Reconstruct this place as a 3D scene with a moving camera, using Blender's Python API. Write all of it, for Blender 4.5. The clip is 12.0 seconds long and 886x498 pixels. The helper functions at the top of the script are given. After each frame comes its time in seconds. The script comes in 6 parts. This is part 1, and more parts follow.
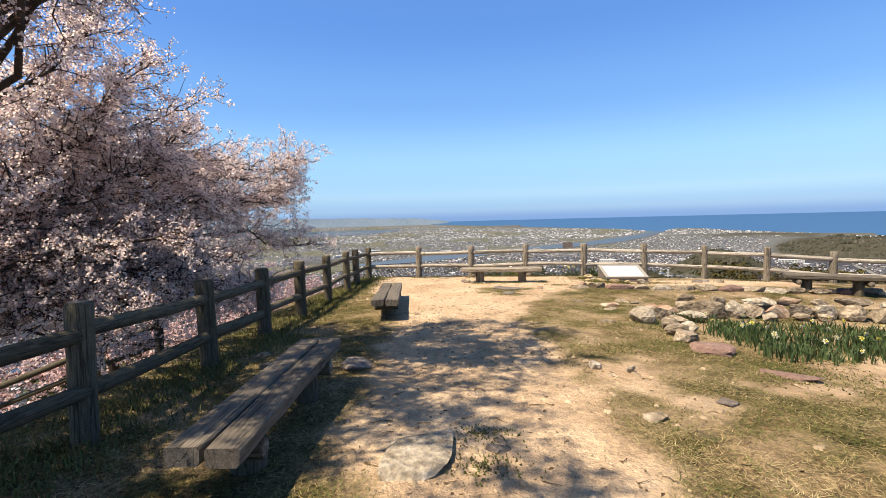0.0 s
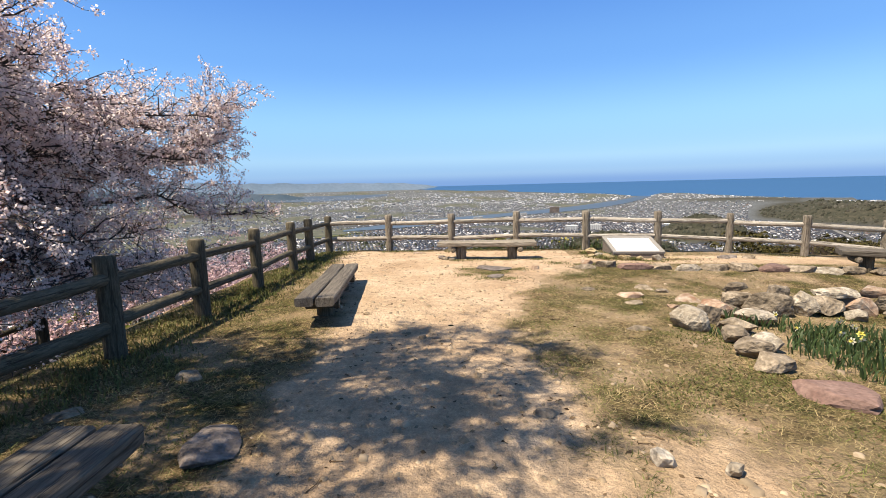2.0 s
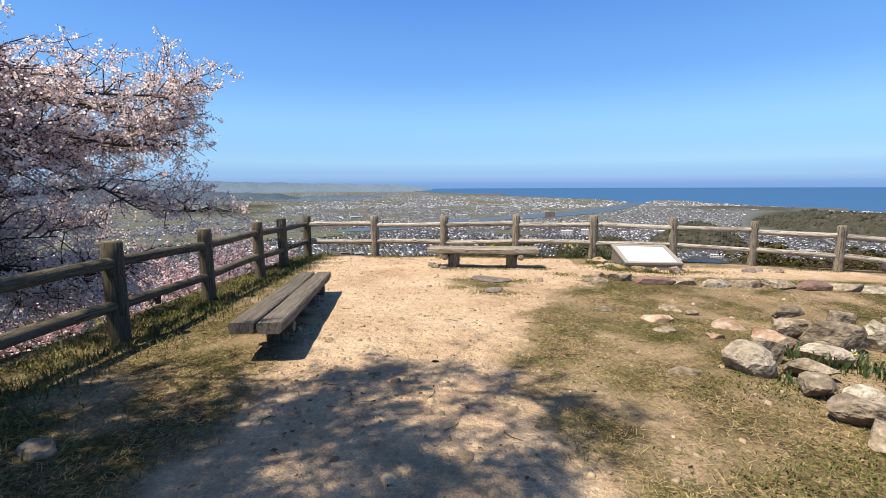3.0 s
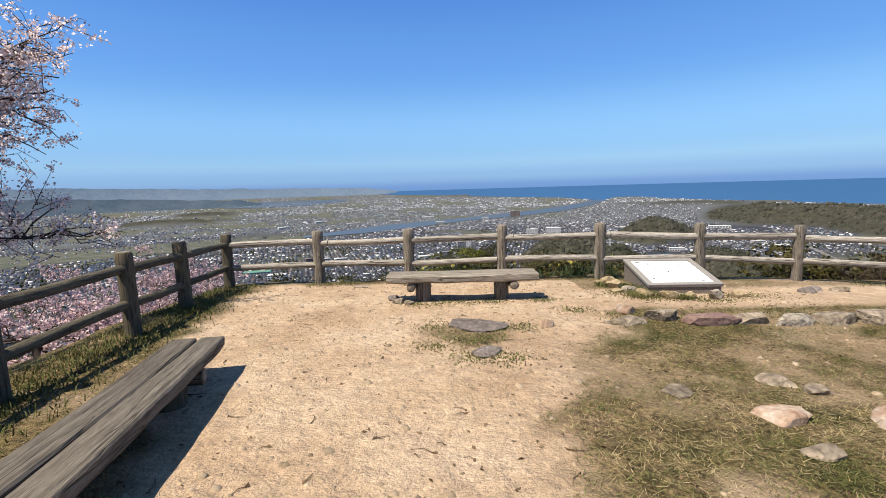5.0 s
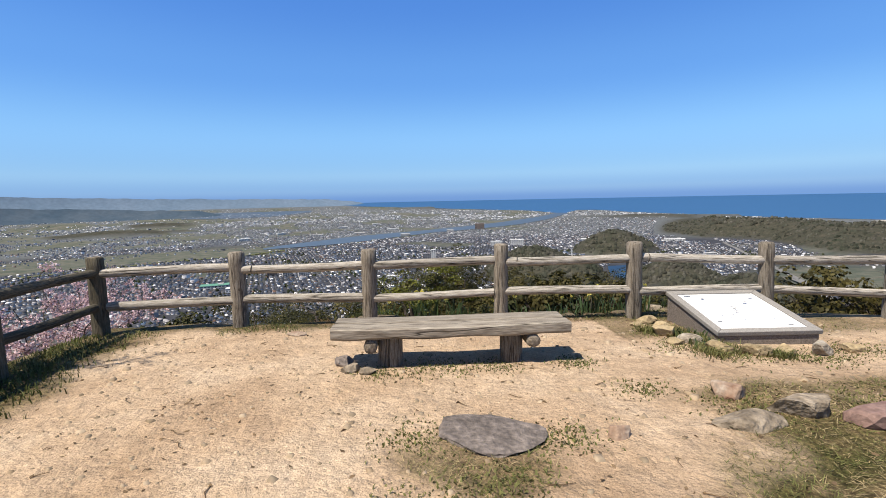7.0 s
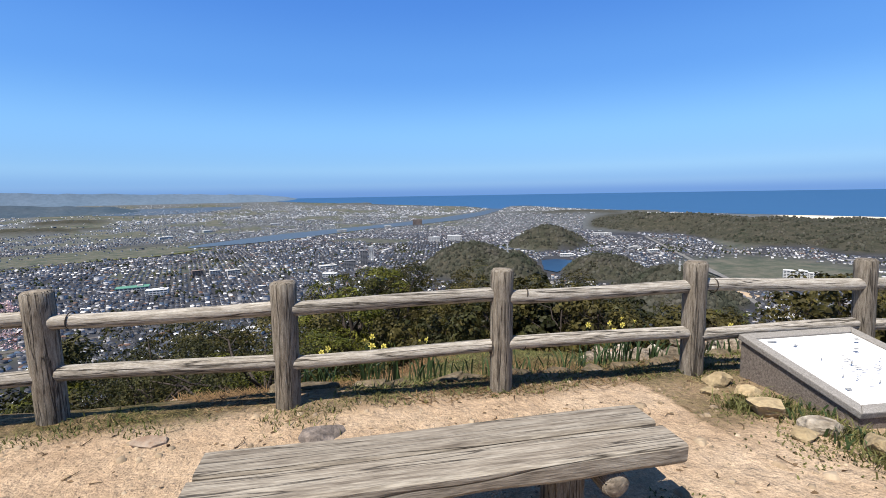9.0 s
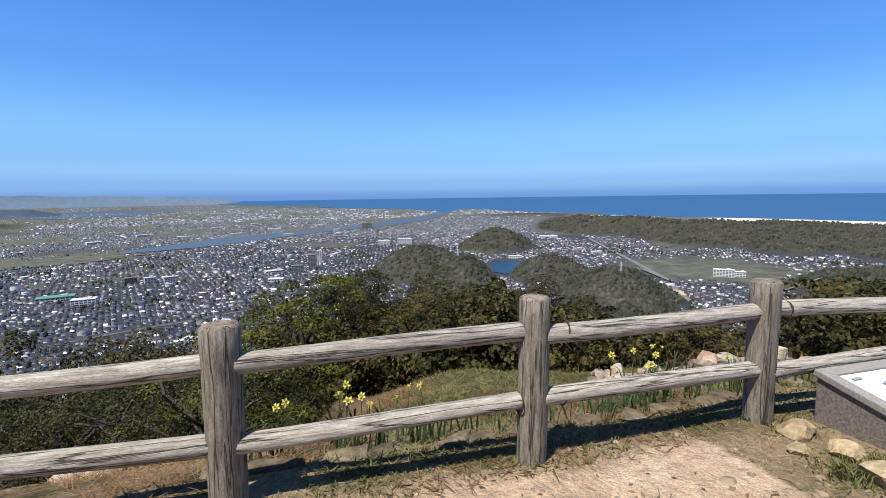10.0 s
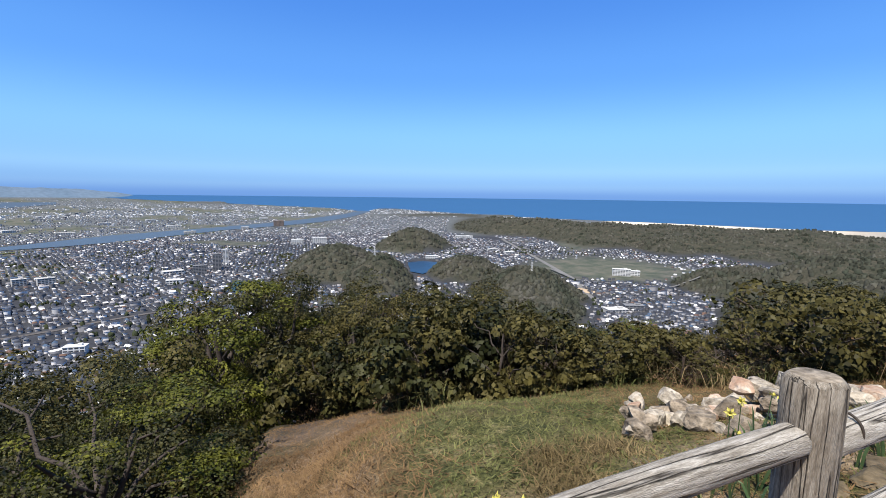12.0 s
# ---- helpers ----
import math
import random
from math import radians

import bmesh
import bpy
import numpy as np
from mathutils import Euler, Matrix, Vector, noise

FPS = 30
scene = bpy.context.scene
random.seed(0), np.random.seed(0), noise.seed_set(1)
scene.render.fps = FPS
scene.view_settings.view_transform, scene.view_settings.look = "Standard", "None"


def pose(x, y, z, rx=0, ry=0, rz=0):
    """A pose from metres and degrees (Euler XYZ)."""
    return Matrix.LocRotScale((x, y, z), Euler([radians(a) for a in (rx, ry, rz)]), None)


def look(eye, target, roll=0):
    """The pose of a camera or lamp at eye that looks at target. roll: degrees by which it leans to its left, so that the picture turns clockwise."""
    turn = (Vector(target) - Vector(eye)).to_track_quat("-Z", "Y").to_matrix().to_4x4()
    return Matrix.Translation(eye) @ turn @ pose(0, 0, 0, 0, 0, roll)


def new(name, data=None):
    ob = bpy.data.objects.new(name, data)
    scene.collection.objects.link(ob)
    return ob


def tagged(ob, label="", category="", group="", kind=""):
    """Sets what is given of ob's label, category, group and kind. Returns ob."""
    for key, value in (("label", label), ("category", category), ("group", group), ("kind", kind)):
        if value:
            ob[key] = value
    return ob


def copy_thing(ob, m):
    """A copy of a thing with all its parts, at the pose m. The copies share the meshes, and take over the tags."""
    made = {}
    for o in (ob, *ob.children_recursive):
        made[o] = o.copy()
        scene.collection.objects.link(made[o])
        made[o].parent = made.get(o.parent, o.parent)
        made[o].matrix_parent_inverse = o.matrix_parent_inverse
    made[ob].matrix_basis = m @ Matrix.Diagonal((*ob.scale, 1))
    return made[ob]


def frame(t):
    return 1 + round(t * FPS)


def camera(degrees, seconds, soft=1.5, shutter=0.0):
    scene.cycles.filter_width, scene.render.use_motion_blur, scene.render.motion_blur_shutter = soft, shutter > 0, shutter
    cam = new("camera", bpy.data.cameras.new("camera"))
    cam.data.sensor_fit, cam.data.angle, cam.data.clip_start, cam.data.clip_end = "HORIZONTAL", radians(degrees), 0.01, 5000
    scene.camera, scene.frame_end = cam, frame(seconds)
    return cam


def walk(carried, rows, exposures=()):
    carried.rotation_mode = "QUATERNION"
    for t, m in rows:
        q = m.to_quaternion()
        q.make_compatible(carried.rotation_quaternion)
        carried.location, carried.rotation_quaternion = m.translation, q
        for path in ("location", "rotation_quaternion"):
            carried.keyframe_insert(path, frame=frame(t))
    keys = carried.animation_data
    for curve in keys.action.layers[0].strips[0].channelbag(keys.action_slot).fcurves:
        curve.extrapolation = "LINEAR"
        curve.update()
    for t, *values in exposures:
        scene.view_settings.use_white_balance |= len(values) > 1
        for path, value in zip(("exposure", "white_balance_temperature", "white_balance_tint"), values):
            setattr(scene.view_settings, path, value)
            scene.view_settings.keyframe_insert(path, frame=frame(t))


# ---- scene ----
cam = camera(86.7, 12.0, soft=0.9)
PATH = [
    (0, (0.616, -2.117, 1.74), (0.499, -0.124, 1.613), -1.5),
    (0.5, (0.625, -1.517, 1.736), (0.483, 0.474, 1.602), -2.3),
    (1, (0.672, -0.907, 1.7), (0.523, 1.078, 1.501), -2.7),
    (1.5, (0.771, -0.335, 1.683), (0.676, 1.647, 1.438), -1.8),
    (2, (0.798, 0.213, 1.673), (0.732, 2.193, 1.397), -1.5),
    (2.5, (0.843, 0.772, 1.637), (0.807, 2.753, 1.364), -0.9),
    (3, (0.849, 1.388, 1.586), (0.804, 3.37, 1.32), -0.3),
    (4.8, (0.839, 3.585, 1.633), (0.904, 5.568, 1.375), -2.1),
    (5, (0.842, 3.822, 1.617), (0.936, 5.803, 1.356), -1.7),
    (5.5, (0.817, 4.432, 1.61), (0.954, 6.414, 1.381), -0.9),
    (6, (0.836, 5.053, 1.585), (0.995, 7.038, 1.401), -0.9),
    (6.5, (0.817, 5.632, 1.538), (0.994, 7.615, 1.345), -1.0),
    (7, (0.839, 6.187, 1.516), (1.083, 8.161, 1.302), -1.2),
    (9, (0.911, 8.421, 1.532), (1.413, 10.342, 1.296), -1.0),
    (9.5, (0.941, 8.953, 1.525), (1.553, 10.842, 1.289), -1.2),
    (10, (0.862, 9.514, 1.511), (1.566, 11.372, 1.285), -0.8),
    (10.5, (0.749, 10.004, 1.494), (1.535, 11.83, 1.282), -0.8),
    (11, (0.663, 10.404, 1.493), (1.514, 12.202, 1.285), -0.8),
    (11.5, (0.535, 10.746, 1.484), (1.486, 12.493, 1.273), -0.6),
    (12, (0.57, 11.117, 1.476), (1.592, 12.822, 1.249), 0.7),
]
walk(cam, [(t, look(eye, target, roll)) for t, eye, target, roll in PATH],
     exposures=[(0, 1.02, 8100, 11), (2.5, 0.92, 7400, 10), (5.5, 0.67, 7000, 10), (9.5, 0.67, 6450, 10), (10.5, 0.62, 6300, 10), (12, 0.77, 6350, 10)])

# ---- light ----
SHADE = Vector((0.446, 0.29, -1.0))          # the way the sunlight travels
world = bpy.data.worlds.new("sky")
scene.world = world
world.use_nodes = True
wn = world.node_tree.nodes
sky = wn.new("ShaderNodeTexSky")
sky.sky_type = "NISHITA"
sky.sun_disc = False
sky.sun_elevation = radians(62)
sky.sun_rotation = radians(237)
sky.altitude = 200
sky.air_density = 1.0
sky.dust_density = 0.3
sky.ozone_density = 4.0
wn["Background"].inputs["Strength"].default_value = 0.098
tint = wn.new("ShaderNodeHueSaturation")
tint.inputs["Saturation"].default_value = 1.15
clear = wn.new("ShaderNodeVectorMath")          # thinned sky over an even blue spring haze
clear.operation = "MULTIPLY_ADD"
clear.inputs[1].default_value = (0.42, 0.45, 0.48)
clear.inputs[2].default_value = (0.66, 1.72, 3.75)
world.node_tree.links.new(sky.outputs["Color"], tint.inputs["Color"])
world.node_tree.links.new(tint.outputs["Color"], clear.inputs[0])
height = wn.new("ShaderNodeTexCoord")           # haze low over the sea, deeper blue higher up
split = wn.new("ShaderNodeSeparateXYZ")
depth = wn.new("ShaderNodeValToRGB")
depth.color_ramp.interpolation = "EASE"
stops = depth.color_ramp.elements
stops[0].position, stops[0].color = 0.0, (0.36, 0.52, 0.80, 1)
stops[1].position, stops[1].color = 1.0, (0.54, 0.47, 0.42, 1)
for at, shade in ((0.022, (0.56, 0.69, 0.86)), (0.055, (0.80, 0.86, 0.90)), (0.13, (0.98, 1.0, 0.98)), (0.24, (0.73, 0.83, 0.95)), (0.38, (0.54, 0.68, 0.90)), (0.62, (0.50, 0.53, 0.58))):
    one = stops.new(at)
    one.color = (*shade, 1)
fade = wn.new("ShaderNodeVectorMath")
fade.operation = "MULTIPLY"
world.node_tree.links.new(height.outputs["Generated"], split.inputs[0])
world.node_tree.links.new(split.outputs["Z"], depth.inputs["Fac"])
world.node_tree.links.new(depth.outputs["Color"], fade.inputs[0])
world.node_tree.links.new(clear.outputs[0], fade.inputs[1])
world.node_tree.links.new(fade.outputs[0], wn["Background"].inputs["Color"])
sun = new("sun", bpy.data.lights.new("sun", "SUN"))
sun.data.energy = 5.0
sun.data.angle = radians(0.53)
sun.data.color = (1.0, 0.93, 0.82)
sun.rotation_euler = SHADE.to_track_quat("-Z", "Y").to_euler()

# ---- materials ----
def mat(name, cols, scale=4.0, rough=0.85, bump=0.0, bscale=None, stretch=(1, 1, 1), vary=0.0, island=0.0, fine=0.25, coords="Object", detail=6.0, spec=0.3, trans=0.0, tone=0.7):
    cols = [tuple(v * tone for v in c) for c in cols]
    m = bpy.data.materials.new(name)
    m.use_nodes = True
    n, l = m.node_tree.nodes, m.node_tree.links
    b = n["Principled BSDF"]
    b.inputs["Roughness"].default_value = rough
    b.inputs["Specular IOR Level"].default_value = spec
    tc = n.new("ShaderNodeTexCoord")
    mp = n.new("ShaderNodeMapping")
    mp.inputs["Scale"].default_value = stretch
    l.new(tc.outputs[coords], mp.inputs["Vector"])
    src = mp.outputs["Vector"]
    if vary:
        oi = n.new("ShaderNodeObjectInfo")
        ad = n.new("ShaderNodeVectorMath"); ad.operation = "ADD"
        sc = n.new("ShaderNodeVectorMath"); sc.operation = "SCALE"; sc.inputs["Scale"].default_value = 37.0
        cb = n.new("ShaderNodeCombineXYZ")
        for i in range(3):
            l.new(oi.outputs["Random"], cb.inputs[i])
        l.new(cb.outputs[0], sc.inputs[0])
        l.new(src, ad.inputs[0]); l.new(sc.outputs[0], ad.inputs[1])
        src = ad.outputs[0]
    big = n.new("ShaderNodeTexNoise")
    big.inputs["Scale"].default_value = scale
    big.inputs["Detail"].default_value = detail
    big.inputs["Roughness"].default_value = 0.62
    l.new(src, big.inputs["Vector"])
    ramp = n.new("ShaderNodeValToRGB")
    e = ramp.color_ramp.elements
    lo, hi = 0.32, 0.68
    e[0].position, e[1].position = lo, hi
    e[0].color, e[1].color = (*cols[0], 1), (*cols[-1], 1)
    for i, c in enumerate(cols[1:-1]):
        x = e.new(lo + (hi - lo) * (i + 1) / (len(cols) - 1)); x.color = (*c, 1)
    l.new(big.outputs["Fac"], ramp.inputs["Fac"])
    out = ramp.outputs["Color"]
    sm = n.new("ShaderNodeTexNoise")
    sm.inputs["Scale"].default_value = (bscale or scale * 9)
    sm.inputs["Detail"].default_value = 4.0
    l.new(src, sm.inputs["Vector"])
    def shade(value_socket, amount, centre=0.5):
        nonlocal out
        mr = n.new("ShaderNodeMapRange")
        mr.inputs["From Min"].default_value, mr.inputs["From Max"].default_value = centre - 0.5, centre + 0.5
        mr.inputs["To Min"].default_value, mr.inputs["To Max"].default_value = 1 - amount, 1 + amount
        l.new(value_socket, mr.inputs["Value"])
        mx = n.new("ShaderNodeVectorMath"); mx.operation = "SCALE"
        l.new(out, mx.inputs[0]); l.new(mr.outputs[0], mx.inputs["Scale"])
        out = mx.outputs[0]
    shade(sm.outputs["Fac"], fine * 2)
    if vary:
        shade(oi.outputs["Random"], vary)
    if island:
        g = n.new("ShaderNodeNewGeometry")
        shade(g.outputs["Random Per Island"], island)
    l.new(out, b.inputs["Base Color"])
    if bump:
        bp = n.new("ShaderNodeBump")
        bp.inputs["Strength"].default_value = 0.8
        bp.inputs["Distance"].default_value = bump
        l.new(sm.outputs["Fac"], bp.inputs["Height"])
        l.new(bp.outputs[0], b.inputs["Normal"])
    if trans:
        tr = n.new("ShaderNodeBsdfTranslucent")
        l.new(out, tr.inputs["Color"])
        ms = n.new("ShaderNodeMixShader"); ms.inputs["Fac"].default_value = trans
        l.new(b.outputs[0], ms.inputs[1]); l.new(tr.outputs[0], ms.inputs[2])
        l.new(ms.outputs[0], n["Material Output"].inputs["Surface"])
    return m


def cracked(m, stretch, dark=(0.03, 0.024, 0.018), width=0.035, depth=0.006):
    """Long dark checks along a log, cut into an existing wood material."""
    n, l = m.node_tree.nodes, m.node_tree.links
    b = n["Principled BSDF"]
    old = b.inputs["Base Color"].links[0].from_socket
    tc = n.new("ShaderNodeTexCoord"); mp = n.new("ShaderNodeMapping"); mp.inputs["Scale"].default_value = stretch
    l.new(tc.outputs["Object"], mp.inputs["Vector"])
    oi = n.new("ShaderNodeObjectInfo")
    ml = n.new("ShaderNodeMath"); ml.operation = "MULTIPLY"; ml.inputs[1].default_value = 91.0
    l.new(oi.outputs["Random"], ml.inputs[0])
    no = n.new("ShaderNodeTexNoise"); no.noise_dimensions = "4D"
    l.new(ml.outputs[0], no.inputs["W"])
    no.inputs["Scale"].default_value = 1.0; no.inputs["Detail"].default_value = 3.0
    l.new(mp.outputs[0], no.inputs["Vector"])
    sb = n.new("ShaderNodeMath"); sb.operation = "SUBTRACT"; sb.inputs[1].default_value = 0.5
    ab = n.new("ShaderNodeMath"); ab.operation = "ABSOLUTE"
    l.new(no.outputs["Fac"], sb.inputs[0]); l.new(sb.outputs[0], ab.inputs[0])
    mr = n.new("ShaderNodeMapRange"); mr.inputs["From Max"].default_value = width
    l.new(ab.outputs[0], mr.inputs["Value"])
    mx = n.new("ShaderNodeMix"); mx.data_type = "RGBA"
    mx.inputs["A"].default_value = (*dark, 1)
    l.new(mr.outputs[0], mx.inputs["Factor"]); l.new(old, mx.inputs["B"])
    l.new(mx.outputs["Result"], b.inputs["Base Color"])
    bp = n.new("ShaderNodeBump"); bp.inputs["Distance"].default_value = depth; bp.inputs["Strength"].default_value = 1.0
    l.new(mr.outputs[0], bp.inputs["Height"])
    if b.inputs["Normal"].links:
        l.new(b.inputs["Normal"].links[0].from_socket, bp.inputs["Normal"])
    l.new(bp.outputs[0], b.inputs["Normal"])
    return m


M_LOG = cracked(mat("weathered_log", [(0.15, 0.12, 0.09), (0.29, 0.25, 0.20), (0.42, 0.375, 0.315)], 3.0, 0.85, 0.006, 20, (3.0, 24, 24), vary=0.14, fine=0.4, tone=0.66), (1.1, 24, 24), width=0.022, depth=0.005)
M_RAIL = cracked(mat("bleached_rail", [(0.22, 0.19, 0.155), (0.40, 0.365, 0.315), (0.58, 0.54, 0.49)], 3.0, 0.85, 0.006, 20, (2.6, 26, 26), vary=0.14, fine=0.4, tone=0.82), (0.8, 22, 22), width=0.022, depth=0.006)
# moss brown with shade toned in, for the left fence and bench legs
M_DARKLOG = cracked(mat("mossy_shaded_log", [(0.13, 0.11, 0.07), (0.22, 0.19, 0.13), (0.32, 0.27, 0.20)], 3.0, 0.88, 0.006, 20, (3.0, 24, 24), vary=0.14, fine=0.4, tone=0.40), (1.1, 24, 24), width=0.022, depth=0.005)
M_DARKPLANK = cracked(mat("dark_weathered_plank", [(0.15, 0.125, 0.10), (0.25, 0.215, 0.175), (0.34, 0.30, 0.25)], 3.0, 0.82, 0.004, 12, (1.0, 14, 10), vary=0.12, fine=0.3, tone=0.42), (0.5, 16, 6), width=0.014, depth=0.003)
M_PLANK = cracked(mat("weathered_plank", [(0.17, 0.14, 0.11), (0.30, 0.26, 0.21), (0.41, 0.37, 0.31)], 3.0, 0.82, 0.004, 12, (1.0, 14, 10), vary=0.12, fine=0.3), (0.5, 16, 6), width=0.014, depth=0.003)
M_END = mat("log_end", [(0.10, 0.08, 0.06), (0.24, 0.20, 0.155), (0.36, 0.31, 0.25)], 22, 0.95, 0.008, 45, vary=0.2, fine=0.45)
M_WIRE = mat("rusted_wire", [(0.03, 0.025, 0.02), (0.06, 0.04, 0.03)], 30, 0.6)
M_ROCK = mat("field_stone", [(0.14, 0.11, 0.08), (0.29, 0.235, 0.175), (0.48, 0.40, 0.31)], 7.0, 0.9, 0.05, 20, vary=0.3, fine=0.45, tone=0.64)
M_SLAB = mat("grey_slab_stone", [(0.12, 0.10, 0.09), (0.19, 0.16, 0.145), (0.29, 0.245, 0.22)], 9.0, 0.9, 0.035, 26, vary=0.2, fine=0.45)
M_RED = mat("rust_stone", [(0.30, 0.17, 0.11), (0.42, 0.30, 0.22), (0.58, 0.50, 0.42)], 7.0, 0.9, 0.015, 30, vary=0.2)
M_PALE = mat("pale_stone", [(0.26, 0.21, 0.155), (0.46, 0.40, 0.32), (0.66, 0.59, 0.50)], 8.0, 0.9, 0.045, 22, vary=0.25, fine=0.45, tone=0.66)
M_PLINTH = mat("dark_granite", [(0.13, 0.105, 0.09), (0.30, 0.26, 0.23)], 60, 0.8, 0.003, 200, fine=0.4)
M_GRAN = mat("grey_granite", [(0.25, 0.235, 0.215), (0.40, 0.38, 0.36)], 70, 0.75, 0.002, 220, fine=0.3)
M_PANEL = mat("white_panel", [(0.78, 0.77, 0.76), (0.84, 0.83, 0.82)], 9, 0.35, fine=0.03, tone=0.95)
M_INK = mat("grey_print", [(0.25, 0.27, 0.30), (0.42, 0.42, 0.42)], 40, 0.5)


# ---- mesh helpers ----
def mesh(name, verts, faces, mats, smooth=False, midx=None):
    me = bpy.data.meshes.new(name)
    me.from_pydata([tuple(v) for v in verts], [], [tuple(f) for f in faces])
    for m in (mats if isinstance(mats, (list, tuple)) else [mats]):
        me.materials.append(m)
    if smooth:
        me.polygons.foreach_set("use_smooth", np.ones(len(me.polygons), dtype=bool))
    if midx is not None:
        me.polygons.foreach_set("material_index", np.array(midx, dtype=np.int32))
    me.update()
    return me


def fastmesh(name, verts, quads, mats, smooth=False, midx=None):
    """A mesh of quads (or triangles) from numpy arrays."""
    verts = np.asarray(verts, dtype=np.float32); quads = np.asarray(quads, dtype=np.int32)
    k = quads.shape[1]
    me = bpy.data.meshes.new(name)
    me.vertices.add(len(verts)); me.vertices.foreach_set("co", verts.ravel())
    me.loops.add(quads.size); me.loops.foreach_set("vertex_index", quads.ravel())
    me.polygons.add(len(quads)); me.polygons.foreach_set("loop_start", np.arange(0, quads.size, k, dtype=np.int32))
    for m in (mats if isinstance(mats, (list, tuple)) else [mats]):
        me.materials.append(m)
    if smooth:
        me.polygons.foreach_set("use_smooth", np.ones(len(quads), dtype=bool))
    if midx is not None:
        me.polygons.foreach_set("material_index", np.asarray(midx, dtype=np.int32))
    me.update(calc_edges=True)
    me.validate()
    return me


def part(name, me, parent, m=None, label=""):
    ob = new(name, me)
    ob.parent = parent
    if m is not None:
        ob.matrix_basis = m
    if label:
        tagged(ob, label)
    return ob


def thing(name, m, label, category, group="", kind=""):
    ob = new(name)
    ob.matrix_basis = m
    return tagged(ob, label, category, group, kind)


def nz(x, y, s=1.0, o=0.0):
    """Cheap smooth noise over arrays, about -1 to 1."""
    x = np.asarray(x) * s + o; y = np.asarray(y) * s - o * 0.7
    return (np.sin(x * 1.7 + 1.3 * np.sin(y * 1.1 + 0.4)) + np.sin(y * 2.1 - 1.2 * np.sin(x * 0.9 + 1.9)) + 0.5 * np.sin(3.7 * x + 2.9 * y + 0.7) + 0.5 * np.sin(4.3 * y - 3.1 * x + 2.1)) / 3.0


def sstep(a, b, v):
    t = np.clip((np.asarray(v, dtype=float) - a) / (b - a), 0, 1)
    return t * t * (3 - 2 * t)


# ---- the lie of the land ----
CX, CY = 0.5, 11.0                   # the lookout's edge, from which bearings are taken
PLAIN = -200.0


def dip(r):
    """Depression in degrees under which the plain lies at the distance r: past 2 km it closes up towards the horizon."""
    return np.where(r < 2000, np.degrees(np.arctan(200 / np.maximum(r, 1))), 5.71 - 5.36 * (r - 2000) / 2950)


def plain(r):
    return np.where(r < 2000, PLAIN, -r * np.tan(np.radians(dip(r))) + 1.5)


def far(az, dep):
    """A point of the plain at a bearing (degrees right of +y) and depression: x, y, z and its distance."""
    r = 200 / math.tan(radians(dep)) if dep > 5.71 else 2000 + (5.71 - dep) * 2950 / 5.36
    return CX + r * math.sin(radians(az)), CY + r * math.cos(radians(az)), float(plain(np.array(r))), r


def fence_y(x):
    return 12.3 - 0.085 * (x + 2.4) - 0.028 * np.clip(x - 5.0, 0, 20) ** 2


# wooded hills on the plain: bearing, distance, height, width across, width along
HILLS = [(27.3, 1800, 74, 88, 110), (18.0, 1260, 66, 80, 130), (23.1, 1080, 64, 55, 100), (33.8, 1200, 44, 60, 80), (41.3, 930, 60, 66, 105),
         (43.5, 820, 30, 45, 80), (72.5, 1180, 92, 130, 130), (82.0, 900, 110, 170, 150), (64.5, 1230, 48, 90, 90), (-24, 3900, 22, 160, 60), (-28, 3500, 26, 240, 90), (31, 3790, 15, 420, 45), (6, 4560, 10, 300, 25)]


def coast(az):
    d = np.interp(az, [-60, -6, -3.4, 3.4, 12, 17.8, 20, 21.6, 23, 25, 29, 35, 43, 51, 60, 69, 75, 90], [0.2, 0.45, 0.66, 0.98, 1.38, 1.6, 1.85, 2.0, 1.62, 1.6, 1.9, 2.2, 2.5, 2.65, 2.75, 2.85, 2.7, 3.0])
    return 2000 + (5.71 - d) * 2950 / 5.36


